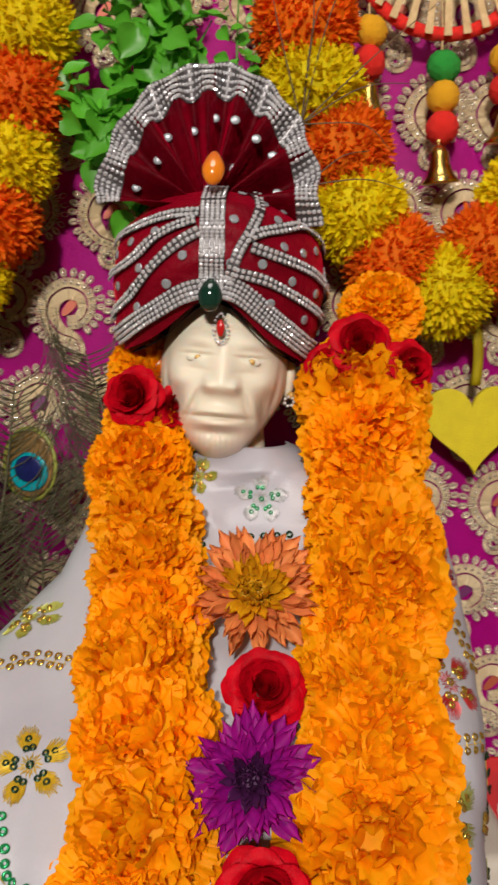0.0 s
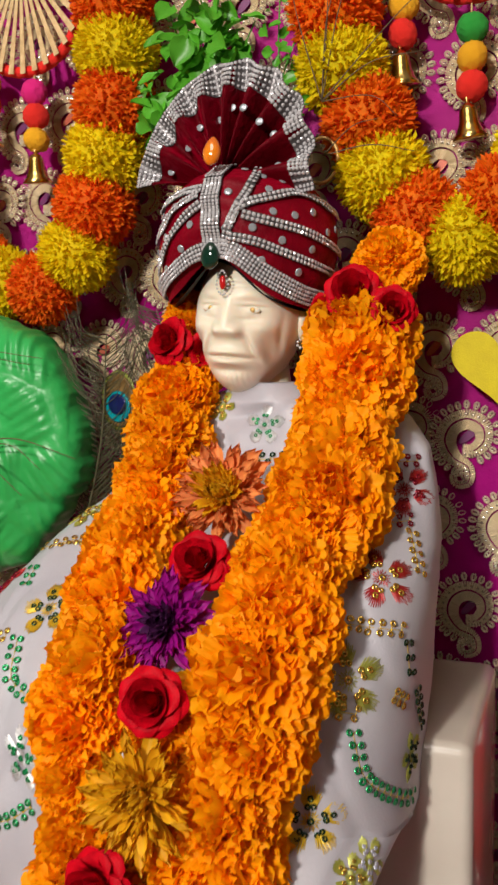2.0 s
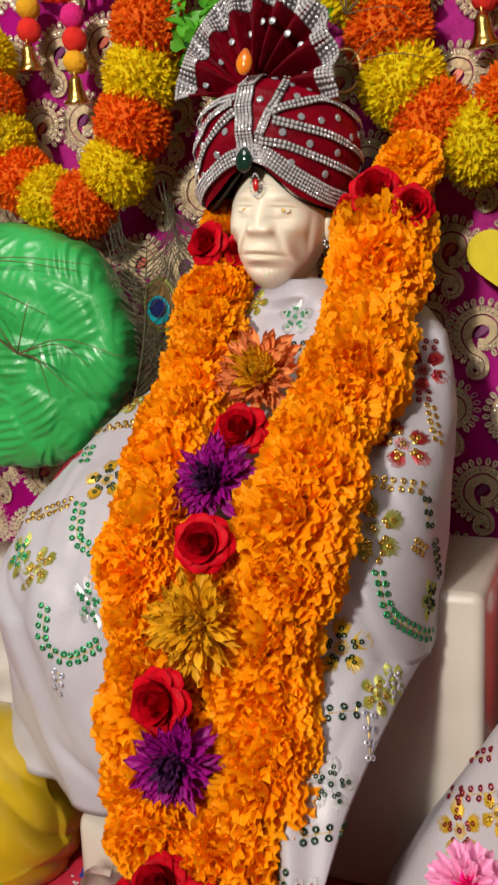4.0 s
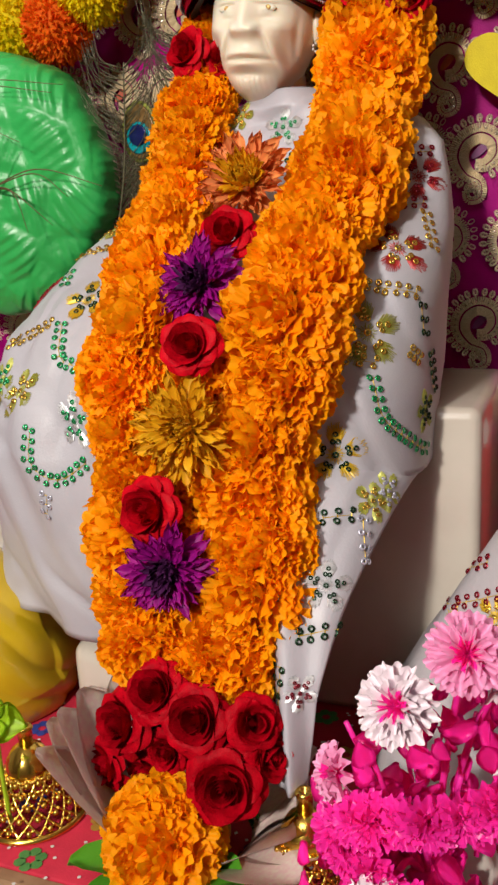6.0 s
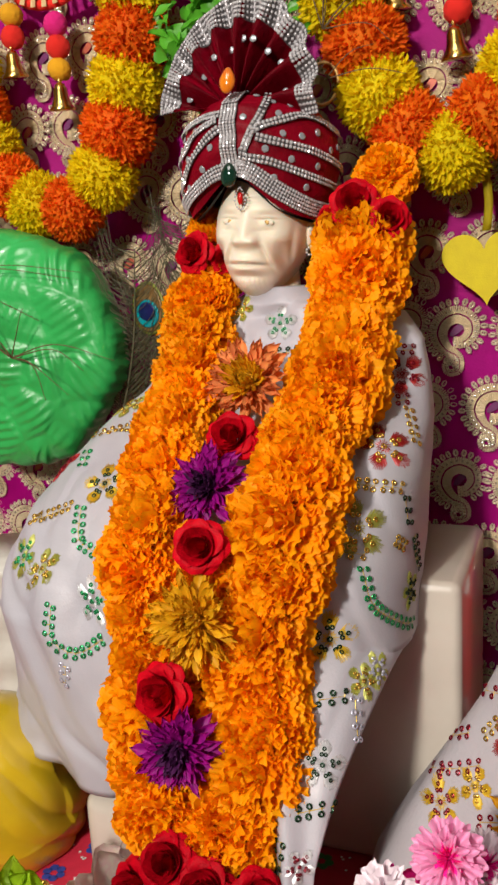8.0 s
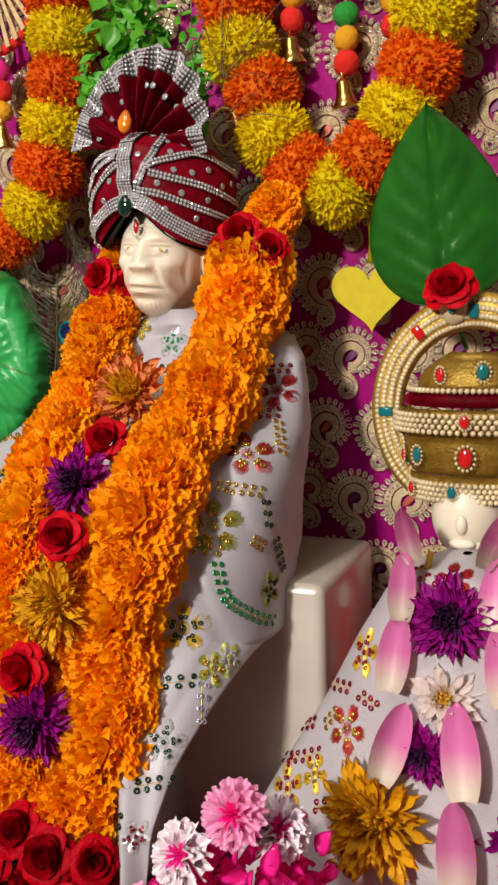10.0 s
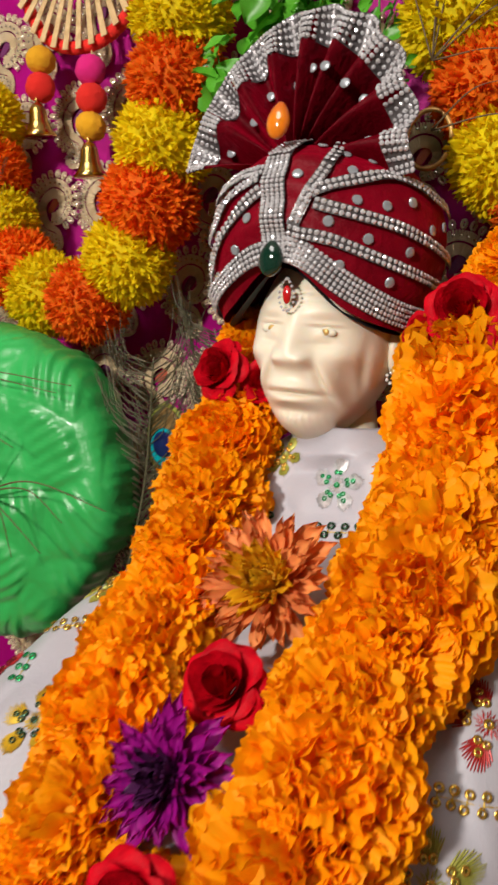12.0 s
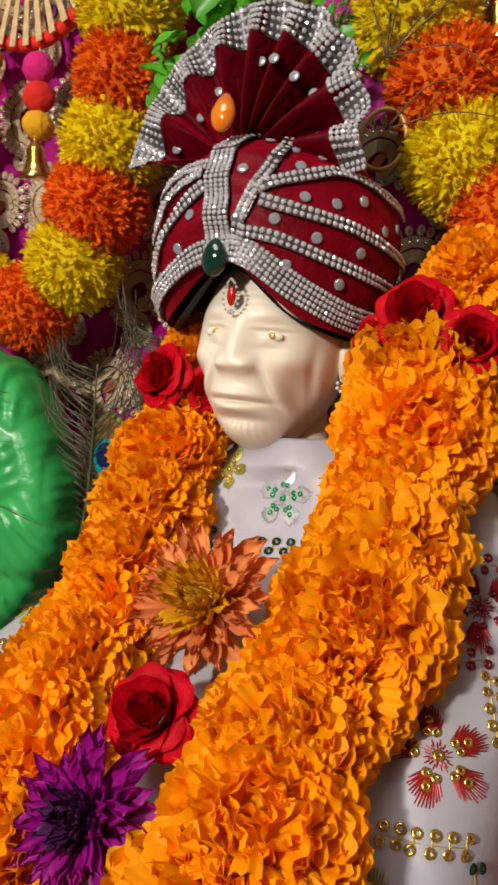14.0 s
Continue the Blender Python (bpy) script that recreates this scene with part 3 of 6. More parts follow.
def stone(bm, p, n, t, size, tall=0.55):
    """A round faceted rhinestone."""
    n = (n.normalized() + 0.25 * Vector((RNG.uniform(-1, 1), RNG.uniform(-1, 1), RNG.uniform(-1, 1)))).normalized()
    t = (t - t.dot(n) * n).normalized()
    s = n.cross(t)
    turns = [(math.cos(math.pi * (k + 0.5) / 4), math.sin(math.pi * (k + 0.5) / 4)) for k in range(8)]
    base = [bm.verts.new(p + size * (i * t + j * s)) for i, j in turns]
    top = [bm.verts.new(p + n * size * tall + 0.55 * size * (i * t + j * s)) for i, j in turns]
    bm.faces.new(top)
    for k in range(8):
        bm.faces.new((base[k], base[(k + 1) % 8], top[(k + 1) % 8], top[k]))


def stone_sheet(name, f, nu, nv, size, under):
    """Rows of stones over f(u, v), on a thin dark mesh ribbon."""
    bm = bmesh.new()
    for i in range(nu):
        for j in range(nv):
            u, v, e = (i + 0.5) / nu, (j + 0.5) / nv, 0.004
            p = f(u, v, 0.0008)
            du, dv = f(u + e, v, 0.0008) - f(u - e, v, 0.0008), f(u, v + e, 0.0008) - f(u, v - e, 0.0008)
            n = du.cross(dv)
            n = n if n.dot(f(u, v, 0.002) - p) > 0 else -n
            if n.length > 0:
                stone(bm, p, n, du, size * RNG.uniform(0.88, 1.04), RNG.uniform(0.4, 0.75))
    band = part(name, bm, M["diamante"], turban, "silver rhinestone trim", smooth=False)
    tagged(band, kind="stuff")
    bm = bmesh.new()
    grid(bm, lambda u, v: f(u, v, 0.0005), max(nu // 2, 4), max(nv, 2))
    part("ribbon", bm, under, band)
    return band


M["ribbon"] = material("dull_silver_net", (0.13, 0.12, 0.125), 0.35, 0.5, scale=400)
stone_sheet("fan_trim", lambda u, v, o: fan_point(fan_angle(u), 0.78 + 0.22 * v, o), 96, 5, 0.00128, M["ribbon"])


def band_on_wrap(path, width):
    """A ribbon on the wrap along (phi, h) points."""
    pts = spline([(p, h, 0) for p, h in path], 40)

    def f(u, v, o):
        k = min(max(u, 0), 1) * 40
        i = min(int(k), 39)
        c = pts[i].lerp(pts[i + 1], k - i)
        d = (pts[i + 1] - pts[i])
        p0 = turban_point(c.x, c.y)
        t = turban_point(c.x + d.x, c.y + d.y) - p0
        n = turban_normal(c.x, c.y)
        return p0 + n * (o + 0.0012) + n.cross(t).normalized() * (v - 0.5) * width
    return f


bands = [
    ("front_band", [(-0.08, 0.93), (-0.07, 0.72), (-0.05, 0.4), (-0.04, 0.03)], 0.0115, 34, 5),
    ("rim_band", [(0.0, 0.08), (0.3, 0.12), (0.65, 0.12), (1.1, 0.09), (1.7, 0.08)], 0.011, 44, 5),
    ("rim_band", [(-0.08, 0.08), (-0.35, 0.12), (-0.65, 0.12), (-1.1, 0.09), (-1.7, 0.08)], 0.0095, 40, 4),
    ("strip", [(0.1, 0.12), (0.18, 0.4), (0.34, 0.72), (0.44, 0.92)], 0.0052, 21, 2),
    ("strip", [(0.22, 0.5), (0.5, 0.66), (0.9, 0.76), (1.5, 0.72), (1.9, 0.7)], 0.0052, 34, 2),
    ("strip", [(0.28, 0.47), (0.6, 0.5), (1.0, 0.5), (1.6, 0.44), (1.9, 0.42)], 0.0052, 34, 2),
    ("strip", [(0.16, 0.24), (0.5, 0.31), (0.95, 0.31), (1.6, 0.27), (1.9, 0.25)], 0.0052, 36, 2),
    ("strip", [(-0.18, 0.66), (-0.5, 0.7), (-0.95, 0.68), (-1.5, 0.66)], 0.0052, 29, 2),
    ("strip", [(-0.2, 0.6), (-0.5, 0.58), (-0.9, 0.48), (-1.4, 0.44)], 0.0052, 29, 2),
    ("strip", [(-0.16, 0.52), (-0.42, 0.46), (-0.8, 0.3), (-1.4, 0.2)], 0.0052, 29, 2),
]
for name, path, width, nu, nv in bands:
    stone_sheet(name, band_on_wrap(path, width), nu, nv, width / nv * 0.48, M["ribbon"])

# pale studs on the velvet
stud_bm = bmesh.new()
lathe(stud_bm, [(0.0022, -0.0002), (0.0024, 0.0003), (0.0020, 0.0008), (0.0009, 0.0010)], n=12)
stud_me = bpy.data.meshes.new("stud")
stud_bm.to_mesh(stud_me)
stud_bm.free()
stud_me.materials.append(M["glass_stud"])
for phi, h in [(0.12, 0.62), (0.12, 0.28), (0.24, 0.9), (0.5, 0.86), (0.36, 0.6), (0.55, 0.74), (0.4, 0.4), (0.6, 0.58), (0.78, 0.86), (0.85, 0.6), (0.72, 0.4),
               (0.95, 0.22), (0.52, 0.2), (1.1, 0.4), (1.1, 0.66), (1.3, 0.3), (1.35, 0.55), (1.3, 0.8), (1.55, 0.2), (1.6, 0.6), (1.8, 0.36),
               (-0.3, 0.38), (-0.36, 0.62), (-0.6, 0.62), (-0.45, 0.25), (-0.75, 0.42), (-0.9, 0.6), (-0.8, 0.2), (-1.1, 0.36), (-1.2, 0.56), (-1.3, 0.2), (-1.4, 0.7)]:
    share("stud", stud_me, turban, facing(turban_point(phi, h, 0.0004), turban_normal(phi, h)))
for s, r in [(0.09, 0.62), (0.2, 0.66), (0.28, 0.6), (0.4, 0.6), (0.5, 0.62), (0.6, 0.6), (0.71, 0.66), (0.8, 0.58), (0.92, 0.66), (0.35, 0.4)]:
    a = fan_angle(s)
    share("stud", stud_me, turban, facing(fan_point(a, r, 0.0012), FAN.to_3x3() @ Vector((0, -1, 0))))

bm = bmesh.new()
ball(bm, (0, 0, 0), 0.0058, 18, 14, 0, (0.92, 0.6, 1.4))
for v in bm.verts:
    v.co.x *= 1 - 0.35 * max(0, v.co.z / 0.008)
amber = part("amber_drop", bm, M["amber"], turban, "orange amber drop stone")
amber.matrix_basis = TURBAN @ pose(-0.0045, -0.0565, 0.0835, -8, 0, 0)
bm = bmesh.new()
ball(bm, (0, 0, 0), 0.0064, 18, 12, 0, (0.9, 0.5, 1.2))
for v in bm.verts:
    v.co.x *= 1 - 0.3 * max(0, v.co.z / 0.0077)
emerald = part("green_stone", bm, M["emerald"], turban, "dark green oval stone")
emerald.matrix_basis = TURBAN @ pose(-0.002, -0.0555, 0.0265, 0, 0, 0)
pendant_at = TURBAN @ Vector((0.0035, -0.0480, 0.0128))
bm = bmesh.new()
ball(bm, pendant_at, 0.0025, 12, 8, 0, (0.8, 0.5, 1.6))
pendant = part("brow_pendant", bm, M["ruby"], turban, "red drop ringed with rhinestones")
bm = bmesh.new()
for k in range(18):
    a = 2 * math.pi * k / 18
    w = 0.0036 * (1 - 0.45 * max(0, math.cos(a)))
    stone(bm, pendant_at + Vector((w * math.sin(a), -0.0004, 0.0068 * math.cos(a))), Vector((0, -1, 0)), Vector((1, 0, 0)), 0.0007)
part("halo", bm, M["diamante"], pendant, smooth=False)

bm = bmesh.new()
tube(bm, [TURBAN @ Vector((0.036 + 0.011 * math.cos(a), 0.020, 0.098 + 0.014 * math.sin(a))) for a in [2 * math.pi * k / 24 for k in range(23)]], 0.0012, 6)
part("brass_clip", bm, M["eye_gold"], turban, "dull brass wire clip")

# ---- the flower garland ----
garland = thing("flower_garland", "thick orange marigold garland with roses and chrysanthemums on the statue", "garland")
marigolds = [marigold_mesh(s) for s in (11, 12, 13, 14)]
LEFT = [(-0.052, 0.432, 0.353), (-0.054, 0.415, 0.318), (-0.049, 0.385, 0.284), (-0.041, 0.353, 0.257), (-0.038, 0.308, 0.219), (-0.037, 0.286, 0.199),
        (-0.039, 0.269, 0.156), (-0.032, 0.256, 0.109), (-0.031, 0.243, 0.064), (-0.018, 0.235, 0.036), (0.008, 0.232, 0.024)]
RIGHT = [(0.067, 0.446, 0.388), (0.067, 0.44, 0.370), (0.060, 0.422, 0.336), (0.057, 0.404, 0.306), (0.055, 0.381, 0.281), (0.050, 0.326, 0.234), (0.047, 0.284, 0.197),
         (0.040, 0.268, 0.154), (0.036, 0.258, 0.116), (0.037, 0.245, 0.074), (0.029, 0.236, 0.038)]
for line, count, wide in ((LEFT, 15, 0.0265), (RIGHT, 16, 0.0295)):
    pts = spline(line, count)
    for k, p in enumerate(pts):
        d = (pts[min(k + 1, count)] - pts[max(k - 1, 0)]).normalized()
        front = Vector((0, -1, 0.25))
        front = (front - front.dot(d) * d).normalized()
        way = (front + 0.38 * Vector((RNG.uniform(-1, 1), RNG.uniform(-0.3, 0.3), RNG.uniform(-1, 1)))).normalized()
        r = wide * RNG.uniform(0.90, 1.13) * (0.78 if k < 2 else 1.0)
        share("marigold", marigolds[RNG.randrange(4)], garland, facing(p + Vector((RNG.uniform(-0.0045, 0.0045), RNG.uniform(0.0, 0.006), RNG.uniform(-0.003, 0.003))), way, RNG.uniform(0, 360), r))

for place, r in (((0.004, 0.268, 0.122), 0.024), ((0.006, 0.262, 0.088), 0.024), ((0.006, 0.256, 0.056), 0.024), ((0.006, 0.275, 0.165), 0.022)):
    share("marigold", marigolds[RNG.randrange(4)], garland, facing(place, (0, -1, 0.1), RNG.uniform(0, 360), r))

rose_petals = [rose_petal_mesh("petal", 0.7, 0.25, M["rose"]), rose_petal_mesh("petal", 0.3, 0.9, M["rose"])]
for place, way, size in [((0.008, 0.303, 0.236), (0.1, -1, 0.7), 0.0135), ((0.007, 0.252, 0.186), (0.1, -1, 0.35), 0.0135), ((-0.012, 0.231, 0.108), (-0.2, -1, 0.2), 0.0149),
                         ((0.056, 0.415, 0.368), (0.05, -1, 0.35), 0.0149), ((0.080, 0.412, 0.357), (0.35, -1, 0.2), 0.0117), ((0.040, 0.417, 0.356), (-0.25, -1, 0.1), 0.0113),
                         ((-0.056, 0.406, 0.343), (-0.3, -1, 0.3), 0.0131), ((-0.034, 0.412, 0.337), (0.4, -1, -0.1), 0.0103)]:
    add_rose(garland, place, way, size, RNG, rose_petals, M["rose"], RNG.uniform(0, 360))

rust_mum = mum_kit(3, (M["rust"], M["mustard_heart"], M["mustard"]), (24, 26, 26, 24, 20, 16), 1.0, 0.105, -0.16, 10, 40, 3, 1.25)
gold_mum = mum_kit(4, (M["mustard"], M["mustard_heart"], M["mustard"]), (24, 26, 24, 22, 18, 14), 1.0, 0.105, -0.12, 10, 40, 0, 1.25)
purple_mum = mum_kit(5, (M["purple"], M["purple_heart"], M["purple_heart"]), (20, 22, 22, 20, 18, 14), 1.0, 0.13, 0.02, 10, 60, 2, 1.45)
for me, place, way, size, label in [
        (rust_mum, (0.004, 0.343, 0.262), (0, -1, 0.55), 0.0258, "rust and yellow chrysanthemum"),
        (purple_mum, (0.003, 0.277, 0.213), (0, -1, 0.4), 0.0222, "deep purple chrysanthemum"),
        (gold_mum, (0.005, 0.243, 0.146), (0, -1, 0.15), 0.0255, "mustard yellow chrysanthemum"),
        (purple_mum, (-0.001, 0.226, 0.080), (0.15, -1, 0.05), 0.023, "deep purple chrysanthemum")]:
    add_mum(garland, me, place, way, RNG.uniform(0, 360), size, label)

# ---- pompom swags on the hanging ----
poms = {"o": [pom_mesh(21, M["pom_orange"]), pom_mesh(22, M["pom_orange"])], "y": [pom_mesh(23, M["pom_yellow"]), pom_mesh(24, M["pom_yellow"])]}


def pom_swag(line, first, label):
    swag = thing("pompom_garland", label, "garland", "pompom garlands on the hanging")
    for k, (x, z, r) in enumerate(line):
        kind = "oy"[(k + first) % 2]
        me = poms[kind][k % 2]
        share("pompom", me, swag, Matrix.Translation((x, 0.478, z)) @ pose(0, 0, 0, RNG.uniform(0, 360), RNG.uniform(0, 360), 0) @ Matrix.Diagonal((r, r, r, 1)))
    bm = bmesh.new()
    tube(bm, [Vector((x, 0.478, z)) for x, z, r in line], 0.0012)
    part("cord", bm, M["pom_yellow"], swag)
    return swag


pom_swag([(-0.124, 0.609, 0.0286), (-0.126, 0.574, 0.0286), (-0.124, 0.541, 0.0293), (-0.127, 0.506, 0.0293), (-0.136, 0.473, 0.0293), (-0.146, 0.440, 0.0293), (-0.162, 0.408, 0.0279),
          (-0.192, 0.385, 0.0267), (-0.225, 0.391, 0.0267), (-0.251, 0.408, 0.0274), (-0.268, 0.438, 0.0274), (-0.276, 0.47, 0.0274), (-0.281, 0.505, 0.0274)], 1, "orange and yellow tissue pompom swag hung on the magenta cloth")
pom_swag([(0.026, 0.608, 0.0286), (0.028, 0.576, 0.0286), (0.031, 0.545, 0.0293), (0.035, 0.510, 0.0293), (0.051, 0.476, 0.0293), (0.060, 0.443, 0.0293), (0.081, 0.417, 0.0279), (0.110, 0.401, 0.0279),
          (0.134, 0.422, 0.0279), (0.156, 0.449, 0.0293), (0.170, 0.480, 0.0293), (0.179, 0.513, 0.0293), (0.178, 0.546, 0.0293), (0.182, 0.58, 0.0293)], 0, "orange and yellow tissue pompom swag hung on the magenta cloth")

# ---- more materials ----
M.update(
    green_paint=material("green_gloss_paint", (0.03, 0.4, 0.09), 0.36, second=(0.02, 0.28, 0.055), scale=12, coat=0.15, bump=0.3, bump_scale=160),
    white_paint=material("off_white_paint", (0.62, 0.6, 0.55), 0.4, second=(0.5, 0.47, 0.42), scale=30, coat=0.2),
    yellow_paint=material("mustard_gloss_paint", (0.62, 0.43, 0.012), 0.28, second=(0.48, 0.31, 0.01), scale=14, coat=0.4, bump=0.1, bump_scale=90),
    foam=material("yellow_foam", (0.62, 0.5, 0.002), 0.7, second=(0.56, 0.44, 0.002), scale=120, bump=0.2, bump_scale=900),
    red_yarn=material("red_yarn", (0.9, 0.02, 0.01), 0.85, scale=400, bump=0.5, bump_scale=1500, vary=0.05),
    yellow_yarn=material("amber_yarn", (0.95, 0.46, 0.006), 0.85, scale=400, bump=0.5, bump_scale=1500, vary=0.05),
    pink_yarn=material("pink_yarn", (0.85, 0.01, 0.24), 0.85, scale=400, bump=0.5, bump_scale=1500),
    green_yarn=material("green_yarn", (0.02, 0.36, 0.04), 0.85, scale=400, bump=0.5, bump_scale=1500),
    straw=material("straw", (0.66, 0.47, 0.24), 0.7, second=(0.5, 0.33, 0.15), scale=200, bump=0.3, bump_scale=900),
    brass=material("brass", (0.72, 0.5, 0.16), 0.22, 1.0, second=(0.55, 0.36, 0.1), scale=90, bump=0.06),
    gold=material("bright_gold", (0.85, 0.58, 0.12), 0.2, 1.0, second=(0.7, 0.44, 0.07), scale=90, bump=0.06),
    leaf=material("plastic_leaf", (0.1, 0.46, 0.03), 0.4, second=(0.06, 0.33, 0.02), scale=90, vary=0.2, hue=0.02, thin=0.25),
    leaf_light=material("lime_leaf", (0.5, 0.72, 0.03), 0.4, second=(0.36, 0.56, 0.02), scale=90, vary=0.1, thin=0.3),
    leaf_dark=material("glossy_betel_leaf", (0.035, 0.25, 0.025), 0.22, second=(0.022, 0.18, 0.018), scale=50, coat=0.4, bump=0.25, bump_scale=90),
    twig=material("dry_twig", (0.12, 0.075, 0.03), 0.6, scale=200),
    barb=material("feather_barb", (0.16, 0.13, 0.08), 0.4, 0.2, second=(0.06, 0.07, 0.03), scale=300, amount=1.0),
    eye_rim=material("feather_lime", (0.3, 0.34, 0.05), 0.4, second=(0.2, 0.2, 0.04), scale=400),
    eye_brown=material("feather_bronze", (0.26, 0.15, 0.05), 0.35, 0.2, scale=400),
    eye_teal=material("feather_teal", (0.0, 0.33, 0.4), 0.3, 0.2, scale=400),
    eye_blue=material("feather_blue", (0.008, 0.012, 0.1), 0.3, 0.2, scale=400),
    lotus=material("lotus_petal", (0.80, 0.62, 0.62), 0.45, second=(0.82, 0.76, 0.68), scale=22, vary=0.05, thin=0.35),
    lotus_pink=material("pink_lotus_petal", (0.66, 0.2, 0.42), 0.45, second=(0.74, 0.5, 0.56), scale=16, amount=1.0, vary=0.06, sub=0.1),
    plastic_pink=material("magenta_plastic", (1.0, 0.05, 0.52), 0.35, second=(0.98, 0.02, 0.42), scale=60, vary=0.08, thin=0.4),
    plastic_blush=material("blush_plastic_petal", (0.9, 0.5, 0.72), 0.4, second=(0.95, 0.3, 0.6), scale=160, amount=0.8, thin=0.3),
    plastic_white=material("white_plastic_petal", (0.8, 0.76, 0.78), 0.4, second=(0.78, 0.6, 0.7), scale=160, amount=0.6),
    red_border=material("red_cotton", (0.55, 0.008, 0.012), 0.75, scale=60, bump=0.2, bump_scale=900),
    white_dot=material("white_print", (0.75, 0.72, 0.68), 0.7, scale=60),
    sequin_gold=material("gold_sequin", (0.72, 0.46, 0.08), 0.22, 0.85, scale=400),
    sequin_green=material("green_sequin", (0.02, 0.36, 0.12), 0.22, 0.6, scale=400),
    sequin_dark=material("dark_green_sequin", (0.02, 0.06, 0.03), 0.2, 0.6, scale=400),
    sequin_red=material("maroon_sequin", (0.3, 0.01, 0.03), 0.22, 0.6, scale=400),
    sequin_clear=material("clear_sequin", (0.6, 0.6, 0.72), 0.2, 0.4, scale=400),
    stitch_gold=material("gold_stitch", (0.72, 0.48, 0.03), 0.4, 0.3, scale=500),
    stitch_olive=material("olive_stitch", (0.42, 0.42, 0.08), 0.4, 0.3, scale=500),
    stitch_red=material("red_stitch", (0.42, 0.02, 0.02), 0.4, 0.2, scale=500),
    stitch_white=material("silver_stitch", (0.7, 0.7, 0.72), 0.35, 0.4, scale=500),
    white_dress=material("white_cotton_satin", (0.48, 0.45, 0.48), 0.5, second=(0.43, 0.4, 0.43), scale=18, bump=0.25, bump_scale=500),
)


# pink towards the tip of a petal, white at its foot
nodes, links = M["lotus_pink"].node_tree.nodes, M["lotus_pink"].node_tree.links
split = nodes.new("ShaderNodeSeparateXYZ")
links.new(nodes["Texture Coordinate"].outputs["Object"], split.inputs[0])
blend = nodes.new("ShaderNodeValToRGB")
blend.color_ramp.elements[0].position, blend.color_ramp.elements[1].position = 0.12, 0.5
blend.color_ramp.elements[0].color, blend.color_ramp.elements[1].color = (0.7, 0.6, 0.5, 1), (0.68, 0.17, 0.42, 1)
links.new(split.outputs[2], blend.inputs["Fac"])
links.new(blend.outputs["Color"], nodes["Principled BSDF"].inputs["Base Color"])


def mesh_of(name, bm, mats, smooth=True):
    me = bpy.data.meshes.new(name)
    bm.to_mesh(me)
    bm.free()
    for m in mats if isinstance(mats, (list, tuple)) else [mats]:
        me.materials.append(m)
    if smooth:
        me.polygons.foreach_set("use_smooth", [True] * len(me.polygons))
    return me


# ---- wall hangings: wrapped ring, straw spokes, strings of yarn balls and little bells ----
def yarn_ball(mat):
    rng, bm = random.Random(5), bmesh.new()
    bmesh.ops.create_icosphere(bm, subdivisions=4, radius=1)
    for v in bm.verts:
        v.co *= 1 + 0.05 * noise.noise(v.co * 5) + rng.uniform(-0.045, 0.045)
    return mesh_of("yarn_ball", bm, mat)


YARN = {k: yarn_ball(M[k + "_yarn"]) for k in ("red", "yellow", "pink", "green")}
bm = bmesh.new()
lathe(bm, [(0.0105, 0.0), (0.0112, 0.0008), (0.0085, 0.0042), (0.0062, 0.010), (0.0054, 0.017), (0.0035, 0.0205), (0.0014, 0.0215), (0.0016, 0.0245), (0.0006, 0.0255)], n=24)
lathe(bm, [(0.0092, 0.0004), (0.005, 0.004), (0.002, 0.006)], n=24)
small_bell = mesh_of("bell", bm, M["brass"])


